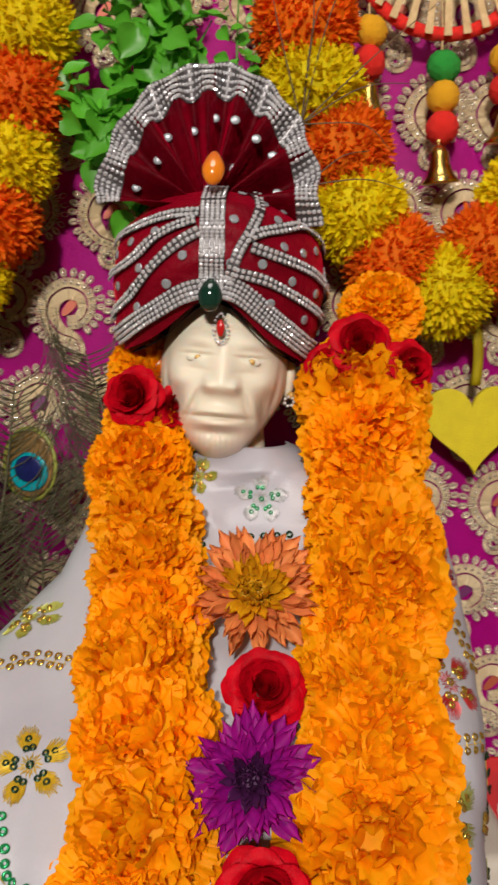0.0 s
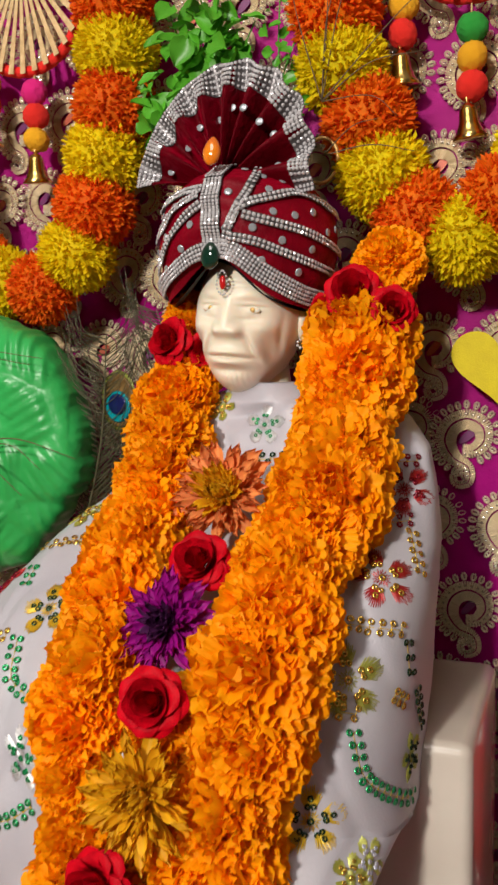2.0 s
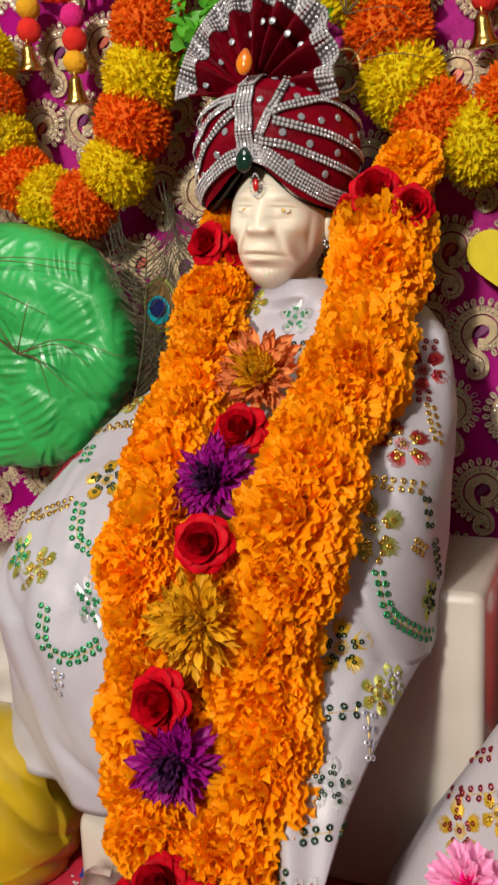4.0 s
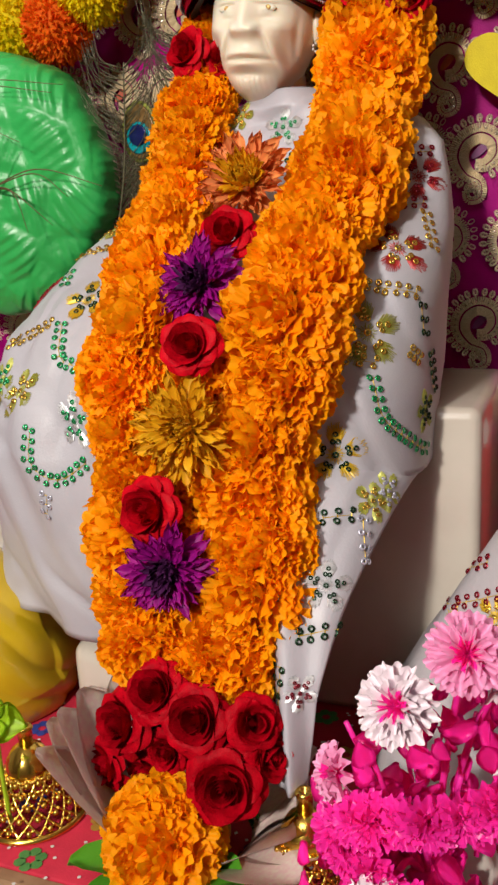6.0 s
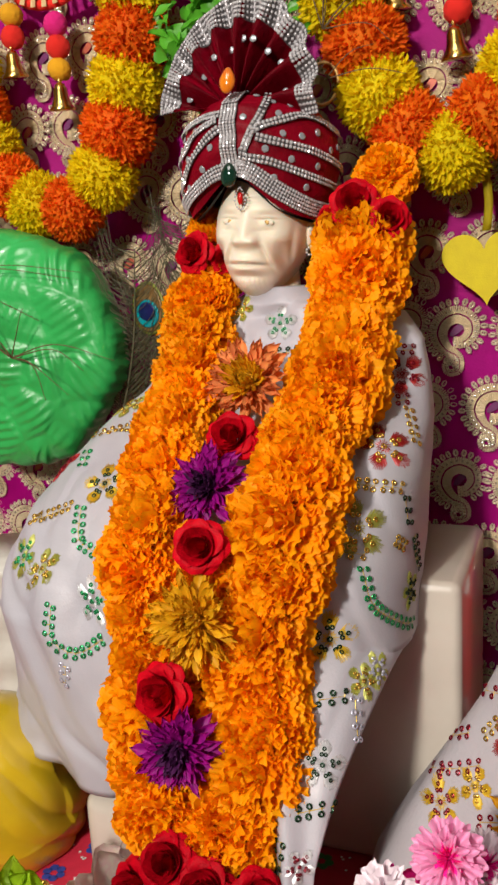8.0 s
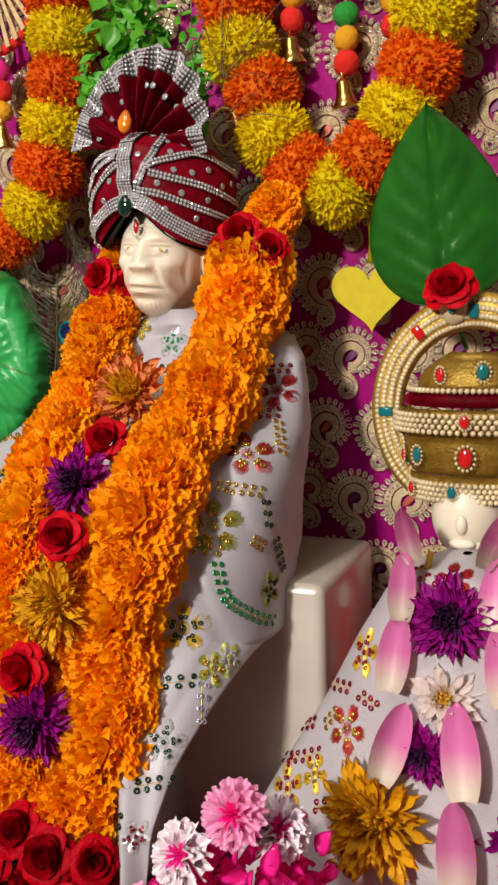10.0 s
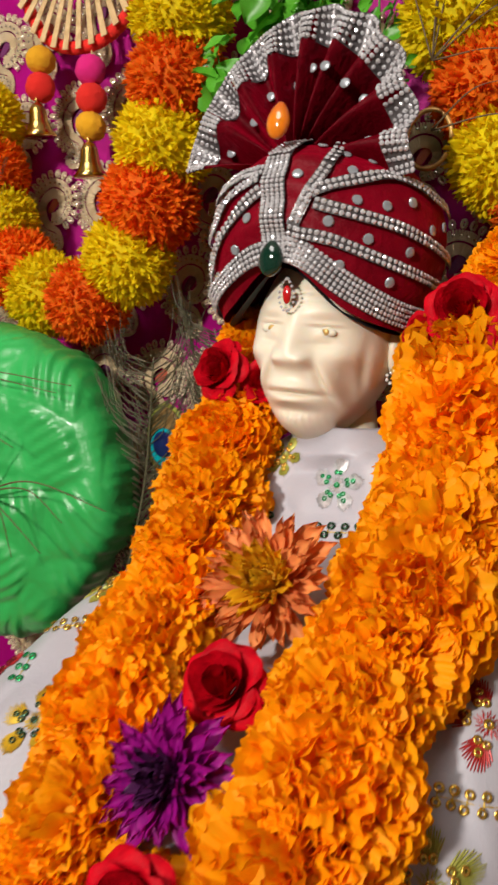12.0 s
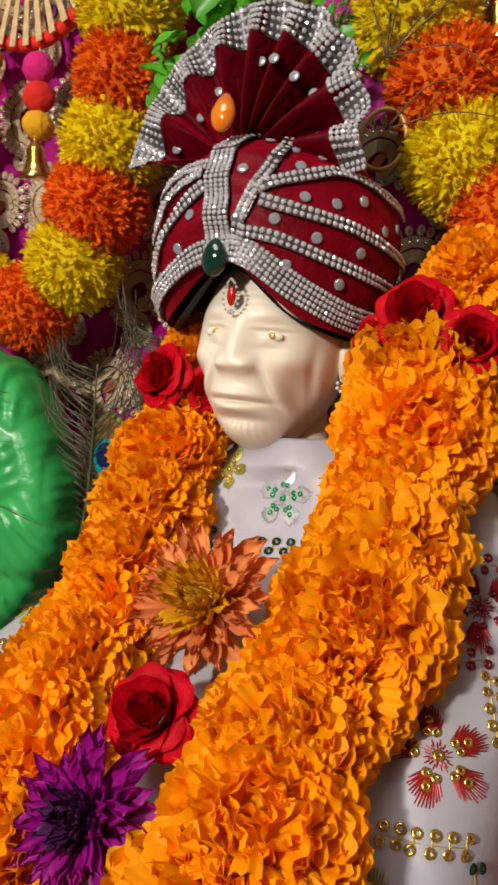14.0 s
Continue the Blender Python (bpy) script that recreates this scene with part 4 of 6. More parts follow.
def ring_hanging(cx, cz, r, strings, label):
    hang = thing("wall_hanging", label, "wall hanging", "ring hangings on the cloth")
    y = 0.500
    bm = bmesh.new()
    rings = []
    for k in range(96):
        a = 2 * math.pi * k / 96
        q = 0.0042 * (1 + 0.06 * math.sin(k * 2.1))
        rings.append([bm.verts.new((cx + (r + q * math.cos(b)) * math.cos(a), y + q * math.sin(b), cz + (r + q * math.cos(b)) * math.sin(a))) for b in [2 * math.pi * j / 8 for j in range(8)]])
    for k in range(96):
        a, b = rings[k], rings[(k + 1) % 96]
        for j in range(8):
            bm.faces.new((a[j], a[(j + 1) % 8], b[(j + 1) % 8], b[j]))
    part("ring", bm, M["red_yarn"], hang, "red yarn-wrapped ring")
    for k in range(13):
        a = math.radians(200 + 140 * k / 12)
        bm = bmesh.new()
        p0, p1 = Vector((cx, y - 0.003, cz + 0.03)), Vector((cx + (r + 0.003) * math.cos(a), y - 0.006, cz + (r + 0.003) * math.sin(a)))
        d = (p1 - p0).normalized()
        s = Vector((-d.z, 0, d.x)) * 0.0022
        up = Vector((0, -0.0008, 0))
        vs = [bm.verts.new(p) for p in (p0 - s * 0.4, p0 + s * 0.4, p1 + s, p1 - s)] + [bm.verts.new(p + up) for p in (p0 - s * 0.4, p0 + s * 0.4, p1 + s, p1 - s)]
        for q in ((0, 1, 2, 3), (7, 6, 5, 4), (0, 4, 5, 1), (1, 5, 6, 2), (2, 6, 7, 3), (3, 7, 4, 0)):
            bm.faces.new([vs[i] for i in q])
        part("straw_spoke", bm, M["straw"], hang, smooth=False)
    for x, top, balls in strings:
        z = top
        for kind in balls:
            share("yarn_ball", YARN[kind], hang, Matrix.Translation((x + RNG.uniform(-0.001, 0.001), y - 0.002, z)) @ pose(0, 0, 0, RNG.uniform(0, 360), RNG.uniform(0, 360), 0) @ Matrix.Diagonal((0.0096, 0.0096, 0.0088, 1)))
            z -= 0.0172
        share("bell", small_bell, hang, Matrix.Translation((x, y - 0.002, z - 0.0145)) @ pose(0, 0, 0, 8, RNG.uniform(-6, 6), 0))
        bm = bmesh.new()
        tube(bm, [Vector((x, y, cz - 0.03)), Vector((x, y - 0.002, z))], 0.0006)
        part("cord", bm, M["straw"], hang)
    return hang


ring_hanging(0.113, 0.600, 0.052, [(0.069, 0.549, ("yellow", "red")), (0.111, 0.5295, ("green", "yellow", "red")), (0.147, 0.534, ("yellow", "red"))], "round red hanging with straw spokes, coloured yarn balls and brass bells")
ring_hanging(-0.212, 0.596, 0.049, [(-0.248, 0.544, ("yellow", "red")), (-0.206, 0.531, ("pink", "red", "yellow"))], "round red hanging with straw spokes, coloured yarn balls and brass bells")

# ---- yellow heart on a ribbon ----
heart = thing("heart_ornament", "flat yellow foam heart hanging on a yellow ribbon", "ornament")
bm = bmesh.new()
vs = []
for k in range(64):
    a = 2 * math.pi * k / 64
    x = 16 * math.sin(a) ** 3
    z = 13 * math.cos(a) - 5 * math.cos(2 * a) - 2 * math.cos(3 * a) - math.cos(4 * a)
    vs.append(bm.verts.new((x * 0.00182, 0, z * 0.00176)))
f = bm.faces.new(vs)
out = bmesh.ops.extrude_face_region(bm, geom=[f])
bmesh.ops.translate(bm, verts=[v for v in out["geom"] if isinstance(v, bmesh.types.BMVert)], vec=(0, 0.004, 0))
bmesh.ops.recalc_face_normals(bm, faces=bm.faces[:])
ob = part("heart", bm, M["foam"], heart, smooth=False)
ob.matrix_basis = pose(0.1305, 0.488, 0.325, 0, -3, 4)
bm = bmesh.new()
grid(bm, lambda u, v: Vector((0.1285 + 0.006 * u + 0.0015 * math.sin(v * 4), 0.489 - 0.001 * math.sin(u * 3.14), 0.347 + 0.045 * v)), 3, 8)
bmesh.ops.solidify(bm, geom=bm.faces[:], thickness=0.0008)
part("ribbon", bm, M["foam"], heart)

# ---- leafy sprays behind the turban ----
bm = bmesh.new()


def leaf_shape(u, v):
    a = 2 * u - 1
    w = 0.46 * math.sin(math.pi * min(0.98, 0.06 + 0.94 * v ** 0.8)) ** 0.8
    return Vector((a * w, v, 0.14 * a * a - 0.25 * v * v + 0.04 * math.sin(9 * a * v)))


grid(bm, leaf_shape, 4, 5)
small_leaf = mesh_of("leaf", bm, M["leaf"])


def leaf_spray(root, tips, size, label, count):
    spray = thing("leafy_spray", label, "plant", at=(0, 0, 0))
    for tip in tips:
        mid = Vector(root).lerp(Vector(tip), 0.5) + Vector((RNG.uniform(-0.01, 0.01), -0.004, 0.008))
        pts = spline([root, mid, tip], 16)
        bm = bmesh.new()
        tube(bm, pts, 0.0009, 5, 0, 0.5)
        part("stem", bm, M["leaf"], spray)
        for k in range(count):
            p = pts[3 + int(13 * k / count)] + Vector((RNG.uniform(-0.010, 0.010), RNG.uniform(-0.014, 0.004), RNG.uniform(-0.012, 0.012)))
            way = Vector((RNG.uniform(-1, 1), RNG.uniform(-1.6, -0.2), RNG.uniform(-0.2, 1.2)))
            share("leaf", small_leaf, spray, facing(p, way, RNG.uniform(0, 360), size * RNG.uniform(0.7, 1.25)))
    return spray


leaf_spray((-0.055, 0.478, 0.44), [(-0.098, 0.470, 0.520), (-0.085, 0.466, 0.488), (-0.080, 0.470, 0.560), (-0.058, 0.466, 0.580), (-0.035, 0.468, 0.560), (-0.020, 0.472, 0.545), (-0.050, 0.462, 0.545)], 0.0155, "bright green plastic foliage behind the turban", 36)
leaf_spray((0.0, 0.482, 0.44), [(-0.005, 0.480, 0.575), (0.008, 0.478, 0.54), (0.012, 0.476, 0.50)], 0.0085, "dark green fine-leaved plastic foliage behind the turban", 22)


# ---- dry strands and feathers ----
def strand_spray(root, tips, bend, label, r=0.0005):
    spray = thing("dry_strand_spray", label, "dried grass")
    for k, tip in enumerate(tips):
        a, b = Vector(root), Vector(tip)
        mid = a.lerp(b, 0.55) + Vector((bend[0] * (1 if k % 2 else -0.6), bend[1], bend[2]))
        bm = bmesh.new()
        tube(bm, spline([a, mid, b], 18), r, 5, 0, 0.4)
        part("strand", bm, M["twig"], spray)
    return spray


strand_spray((0.028, 0.455, 0.485), [(0.045, 0.452, 0.56), (0.028, 0.452, 0.58), (0.062, 0.45, 0.575), (0.098, 0.452, 0.545), (0.092, 0.452, 0.505), (0.075, 0.45, 0.47), (0.01, 0.45, 0.57)], (0.006, -0.004, 0.006), "thin dry brown strands fanning out beside the turban")
strand_spray((0.03, 0.45, 0.452), [(0.085, 0.45, 0.449), (0.064, 0.45, 0.47)], (0.0, -0.004, 0.004), "thin dry brown strands beside the turban")


def feather(root, tip, spread, eye, label):
    """A peacock feather: shaft, two sides of fine barbs, and where it shows, the ringed eye."""
    quill = thing("peacock_feather", label, "feather", "peacock feathers")
    pts = spline([root, (Vector(root) + Vector(tip)) / 2 + Vector((0.006, 0, 0)), tip], 40)
    bm = bmesh.new()
    tube(bm, pts, 0.0011, 6, 0, 0.4)
    part("shaft", bm, M["barb"], quill)
    for sx in (-1, 1):
        bm = bmesh.new()
        for k in range(72):
            p = pts[min(4 + k // 2, 40)]
            t = k / 72
            reach = spread * (1 - 0.45 * t) * RNG.uniform(0.75, 1.1)
            q = p + Vector((sx * reach * RNG.uniform(0.5, 0.75), RNG.uniform(-0.012, 0.004), reach * RNG.uniform(0.6, 1.0)))
            m = p.lerp(q, 0.5) + Vector((sx * 0.006, -0.003, -0.004))
            tube(bm, spline([p, m, q], 6), 0.00042, 3, 0, 0.4)
        tagged(part("vane", bm, M["barb"], quill), kind="stuff")
    if eye:
        c = Vector(tip) + Vector((0, -0.014, 0))
        for k, (w, h, dz, mat) in enumerate([(0.0165, 0.021, 0.0, "eye_rim"), (0.0145, 0.0185, 0.0, "eye_brown"), (0.0115, 0.0108, -0.004, "eye_teal"), (0.0082, 0.0072, -0.0022, "eye_blue")]):
            bm = bmesh.new()
            lathe(bm, [(0.98, 0.0), (1.0, 0.0003), (0.9, 0.0006)], Matrix.Translation(c + Vector((0, -0.0012 * k, dz))) @ pose(0, 0, 0, 90, 0, -14) @ Matrix.Diagonal((w, h, 1, 1)), 36)
            part("eye_ring", bm, M[mat], quill)
    return quill


feather((-0.128, 0.478, 0.16), (-0.119, 0.470, 0.304), 0.075, True, "peacock feather with a teal and blue eye beside the garland")
feather((-0.075, 0.462, 0.27), (-0.088, 0.455, 0.365), 0.06, False, "bare dark peacock feather beside the turban")
feather((-0.16, 0.465, 0.20), (-0.125, 0.452, 0.35), 0.07, False, "bare dark peacock feather beside the garland")
feather((-0.30, 0.47, 0.36), (-0.285, 0.468, 0.47), 0.07, False, "bare grey peacock feather on the hanging")

# ---- painted figurine and pot ----
GREEN = Vector((-0.251, 0.452, 0.274))


def green_point(u, v):
    a, b = 2 * math.pi * u, math.pi * v
    d = Vector((math.sin(b) * math.sin(a), -math.sin(b) * math.cos(a), math.cos(b)))
    d = Vector([math.copysign(abs(c) ** 0.95, c) for c in d])
    p = Vector((d.x * 0.104, math.copysign(abs(d.y) ** 0.6, d.y) * 0.034, d.z * 0.097))
    q = Vector((p.x * 16, p.z * 16, 0.5))
    swirl = 2.2 * math.atan2(p.z + 0.01, p.x + 0.03) + 70 * math.hypot(p.x + 0.03, p.z + 0.01) + 4.5 * noise.noise(q)
    cell = noise.voronoi(Vector((p.x * 30 + 0.8 * noise.noise(q), p.z * 26, 0.3)))
    edge = min(1.0, (cell[0][1] - cell[0][0]) * 2.5)
    vein = math.sin(((p.x - cell[1][0].x / 30) * math.cos(cell[1][0].x * 3) + (p.z - cell[1][0].y / 26) * math.sin(cell[1][0].x * 3)) * 900)
    ridge = 0.0030 * edge + 0.0045 * noise.noise(q * 1.2) + 0.0009 * vein * edge + 0.0012 * math.sin(swirl) + 0.0014 * noise.noise(q * 5)
    return GREEN + p + d.normalized() * ridge


bm = bmesh.new()
grid(bm, green_point, 260, 190, 0, True)
lathe(bm, [(0.062 + 0.003 * math.sin(k * 1.15), -0.26 + 0.0075 * k) for k in range(24)], Matrix.Translation((-0.268, 0.455, 0.185)) @ Matrix.Diagonal((1, 0.8, 1, 1)), 48, 1)
tagged(part("painted_figurine", bm, [M["green_paint"], M["white_paint"]]), "glossy green and white painted figurine with carved swirls", "figurine")
strand_spray((-0.218, 0.411, 0.272), [(-0.13, 0.416, 0.268), (-0.15, 0.404, 0.262), (-0.165, 0.404, 0.244), (-0.185, 0.403, 0.24), (-0.262, 0.404, 0.30), (-0.195, 0.40, 0.31), (-0.25, 0.404, 0.325), (-0.27, 0.404, 0.28)], (0.008, -0.006, 0.012), "thin dry strands lying over the green figurine", 0.0006)
strand_spray((-0.30, 0.405, 0.335), [(-0.15, 0.412, 0.334), (-0.16, 0.412, 0.33), (-0.185, 0.405, 0.30), (-0.22, 0.40, 0.305)], (0.0, -0.004, 0.008), "thin dry strands lying over the green figurine", 0.0006)


def pot_point(u, v):
    a = 2 * math.pi * u
    z = -0.074 + 0.104 * v
    r = 0.074 * math.sqrt(max(0.0, 1 - ((z + 0.052) / 0.084) ** 2)) if z > -0.052 else 0.074 * (0.9 + 0.1 * (z + 0.075) / 0.022)
    p = Vector((r * math.cos(a), r * math.sin(a), z))
    q = p * 22
    swirl = 9 * a + 120 * z + 4 * noise.noise(q)
    rr = 1 + 0.02 * math.sin(swirl * 0.6) * math.sin(math.pi * v) + 0.045 * abs(math.sin(6 * a + 110 * z + 5 * noise.noise(q * 0.6))) * min(1.0, 4 * (1 - v)) + 0.1 * noise.noise(q) * math.sin(math.pi * v)
    return Vector((-0.212, 0.318, 0)) + Vector((p.x * rr, p.y * rr, z))


bm = bmesh.new()
vs = grid(bm, pot_point, 240, 100, 0, True)
bm.faces.new([r[-1] for r in vs])
bm.faces.new([r[0] for r in reversed(vs)])
tagged(part("ornamental_pot", bm, M["yellow_paint"]), "glossy mustard-yellow pot with swirling relief on the red cloth", "pot")


# ---- gilt filigree bells on the table ----
def filigree_bell(x, y, turn):
    bell = thing("filigree_bell", "gilt filigree bell with a smooth cap standing on the red cloth", "bell", "gilt bells on the table", at=(x, y, TABLE))
    bell.rotation_euler = (0, 0, turn)
    bm = bmesh.new()
    lathe(bm, [(0.0042, 0.040), (0.0040, 0.051), (0.0048, 0.0525), (0.0040, 0.054), (0.0024, 0.054), (0.0022, 0.049)], n=24)
    part("stem", bm, M["gold"], bell)
    bm = bmesh.new()
    lathe(bm, [(0.0128, 0.026), (0.0132, 0.0275), (0.0122, 0.034), (0.0088, 0.0395), (0.0044, 0.0425), (0.002, 0.043)], n=32)
    part("cap", bm, M["gold"], bell)

    def radius(z):
        return 0.0130 + 0.0165 * (1 - z / 0.028) ** 1.2
    for sx in (-1, 1):
        bm = bmesh.new()
        for k in range(15):
            pts = []
            for j in range(13):
                z = 0.028 * (1 - j / 12)
                a = 2 * math.pi * (k + sx * 0.23 * j) / 15
                pts.append(Vector((radius(z) * math.cos(a), radius(z) * math.sin(a), z + 0.001)))
            tube(bm, pts, 0.0009, 5)
        part("lattice", bm, M["gold"], bell)
    bm = bmesh.new()
    for j in range(5):
        z = 0.0255 - 0.0052 * j
        for k in range(15):
            a = 2 * math.pi * (k + 0.5 * (j % 2)) / 15
            c = Vector((radius(z) * math.cos(a), radius(z) * math.sin(a), z))
            n = Vector((math.cos(a), math.sin(a), 0.4))
            ball(bm, c + n * 0.001, 0.0019, 7, 5)
            for e in (-0.5, 0.5):
                ball(bm, c + Vector((-math.sin(a), math.cos(a), 0)) * 0.0024 * e * 2 + Vector((0, 0, 0.0016)), 0.0013, 6, 4)
    part("beading", bm, M["gold"], bell)
    bm = bmesh.new()
    lathe(bm, [(0.0285, 0.0), (0.0308, 0.001), (0.0308, 0.0025), (0.029, 0.0035), (0.0275, 0.003), (0.0275, 0.0)], n=48)
    part("rim", bm, M["gold"], bell)
    return bell


filigree_bell(-0.0965, 0.222, 0.2)
filigree_bell(0.0680, 0.216, 0.5)

# ---- roses, marigold and lotus at the feet ----
bunch = thing("rose_bunch", "bunch of deep red roses laid at the statue's feet", "flowers")
rose_petals_deep = [rose_petal_mesh("petal", 0.7, 0.25, M["rose_deep"]), rose_petal_mesh("petal", 0.3, 0.9, M["rose_deep"])]
for place, way, size in [((-0.019, 0.206, 0.006), (-0.45, -1, 0.35), 0.0163), ((0.001, 0.208, 0.026), (-0.1, -1, 0.8), 0.0154), ((0.024, 0.204, 0.017), (0.1, -1, 0.55), 0.0163),
                         ((0.040, 0.198, -0.012), (0.2, -1, 0.25), 0.0185), ((0.052, 0.21, 0.017), (0.6, -0.8, 0.5), 0.0132), ((0.006, 0.206, -0.005), (0.0, -1, 0.1), 0.0110),
                         ((-0.030, 0.208, -0.020), (-0.6, -1, 0.0), 0.0145), ((0.058, 0.214, -0.002), (0.9, -0.6, 0.2), 0.0128), ((-0.010, 0.21, -0.022), (-0.1, -1, -0.2), 0.0110)]:
    add_rose(bunch, Vector(place) + Vector((-0.005, 0, -0.002)), way, size * 0.93, RNG, rose_petals_deep, M["rose_deep"], RNG.uniform(0, 360))
bm = bmesh.new()
ball(bm, (0.012, 0.232, -0.004), 0.034, 20, 14, 0, (1.2, 0.55, 0.8))
part("foliage", bm, M["leaf_dark"], bunch)
for k in range(9):
    tube_to = Vector((0.012 + 0.03 * math.cos(k * 0.7), 0.235, TABLE + 0.002))
    bm = bmesh.new()
    tube(bm, [Vector((0.012, 0.232, -0.004)), tube_to], 0.0015, 5)
    part("stem", bm, M["leaf_dark"], bunch)

loose = thing("marigold_flower", "single full orange marigold with green leaves on the table", "flower", at=(0.002, 0.194, -0.047))
share("bloom", marigolds[1], loose, facing((0, 0, 0), (-0.05, -1, 0.55), 40, 0.0305))
for k, (dx, dy, dz, rz) in enumerate([(-0.03, -0.004, -0.018, 120), (0.03, 0.0, -0.016, -110), (-0.022, -0.012, -0.026, 150)]):
    share("leaf", small_leaf, loose, Matrix.Translation((dx * 0.6, dy, dz)) @ pose(0, 0, 0, 25, 0, rz) @ Matrix.Diagonal((0.03, 0.03, 0.03, 1)))


def big_petal(u, v):
    a = 2 * u - 1
    w = 0.36 * math.sin(math.pi * min(1, 0.08 + 0.9 * v)) ** 0.7
    return Vector((a * w, -0.06 + 0.3 * v * v * (1 - 0.3 * v) - 0.22 * a * a * w, v))


bm = bmesh.new()
grid(bm, big_petal, 8, 10)
bmesh.ops.solidify(bm, geom=bm.faces[:], thickness=0.02)
lotus_petal = mesh_of("petal", bm, M["lotus"])
bm = bmesh.new()


def bud_petal(u, v):
    a = 2 * u - 1
    w = 0.5 * (0.12 + v) ** 0.5 * max(0.0, 1 - v) ** 0.55
    return Vector((a * w, -0.1 * math.sin(v * 2.6) - 0.02 + 0.5 * a * a * w, v))


grid(bm, bud_petal, 8, 12)
bmesh.ops.solidify(bm, geom=bm.faces[:], thickness=0.03)
pink_petal = mesh_of("petal", bm, M["lotus_pink"])
lotus = thing("lotus_flower", "open cream and pink lotus beneath the roses", "flower", at=(0.002, 0.220, TABLE))
for lean, size, turns in [(-26, 0.070, (74, 98, 122)), (-12, 0.076, (58, 86, 110)), (-58, 0.052, (-70, -96, -120)), (-36, 0.05, (-56, -84, -108))]:
    for turn in turns:
        m = pose(0, 0, 0.010, 0, 0, turn + RNG.uniform(-5, 5)) @ pose(0, 0.036, 0, lean + RNG.uniform(-6, 6), 0, 0) @ Matrix.Diagonal((size, size, size, 1))
        share("petal", lotus_petal, lotus, m)
bm = bmesh.new()
lathe(bm, [(0.014, 0.0), (0.022, 0.01), (0.022, 0.03), (0.012, 0.034)], n=24)
part("heart", bm, M["mustard_heart"], lotus)

# little lime sprig by the bell
sprig = thing("lime_sprig", "sprig of small lime-green plastic leaves beside the gilt bell", "plant", at=(-0.098, 0.203, TABLE))
bm = bmesh.new()
tube(bm, spline([(0, 0, 0), (0.002, -0.004, 0.04), (0.01, -0.012, 0.078)], 12), 0.0012, 6)
part("stem", bm, M["leaf_light"], sprig)
bm = bmesh.new()
grid(bm, leaf_shape, 6, 8)
bmesh.ops.solidify(bm, geom=bm.faces[:], thickness=0.03)
lime_leaf = mesh_of("leaf", bm, M["leaf_light"])
for rz, rx, s in [(-90, 15, 0.017), (20, 40, 0.016), (95, 20, 0.014), (190, -10, 0.015), (-40, 60, 0.013)]:
    share("leaf", lime_leaf, sprig, Matrix.Translation((0.01, -0.012, 0.078)) @ pose(0, 0, 0, rx - 50, 0, 0) @ pose(0, 0, 0, 90, 0, 0) @ pose(0, 0, 0, 0, 0, rz) @ Matrix.Diagonal((s * 1.3, s, s, 1)))


# ---- pink plastic bouquet ----
def carnation_mesh(seed, mats):
    """A toothed plastic carnation of radius 1 facing +z, pink in the middle."""
    rng, bm = random.Random(seed), bmesh.new()
    for ring, (n, lean, length, mat) in enumerate([(9, 72, 1.0, 0), (9, 50, 0.92, 0), (8, 30, 0.8, 0), (7, 14, 0.6, 1)]):
        for k in range(n):
            a = 2 * math.pi * (k + 0.5 * (ring % 2)) / n + rng.uniform(-0.1, 0.1)
            ln = math.radians(lean + rng.uniform(-8, 8))
            radial = Vector((math.cos(a), math.sin(a), 0))
            out = radial * math.sin(ln) + Vector((0, 0, math.cos(ln)))
            side = Vector((-math.sin(a), math.cos(a), 0))
            up = out.cross(side)

            def f(u, v, out=out, side=side, up=up, length=length, radial=radial):
                b = 2 * u - 1
                tooth = rng.uniform(0.06, 0.16) * abs(((u * 4.0) % 1.0) * 2 - 1) if v > 0.9 else 0.0
                return radial * 0.05 + out * (v * length * (1 - 0.08 * b * b) - tooth) + side * b * (0.06 + 0.36 * v) * length * 0.8 + up * (0.16 * math.sin(b * 5 + 3 * length) * v - 0.1 * v * v + rng.uniform(-0.02, 0.02))
            before = len(bm.faces)
            grid(bm, f, 12, 5, mat)
            bm.faces.ensure_lookup_table()
            for i in range(before, len(bm.faces)):
                if (i - before) % 5 < 2:
                    bm.faces[i].material_index = 1
    return mesh_of("carnation", bm, mats)


bouquet = thing("plastic_bouquet", "magenta and white plastic flowers in a small white vase", "flowers", at=(0.13, 0.2, TABLE))
carnations = [carnation_mesh(41, (M["plastic_white"], M["plastic_pink"])), carnation_mesh(42, (M["plastic_white"], M["plastic_pink"]))]
pink_carnation = carnation_mesh(43, (M["plastic_blush"], M["plastic_pink"]))
magenta_carnation = carnation_mesh(44, (M["plastic_pink"], M["plastic_pink"]))
for k in range(22):
    a, h = k * 2.39996, 0.03 + 0.088 * ((k * 0.618) % 1.0)
    place = Vector((0.008 + (0.040 - 0.12 * max(0.0, h - 0.08)) * math.cos(a), -0.022 - 0.016 * abs(math.sin(a)), h))
    share("carnation", magenta_carnation, bouquet, facing(place, (0.7 * math.cos(a), -1, RNG.uniform(-0.3, 0.7)), RNG.uniform(0, 360), RNG.uniform(0.011, 0.015)))
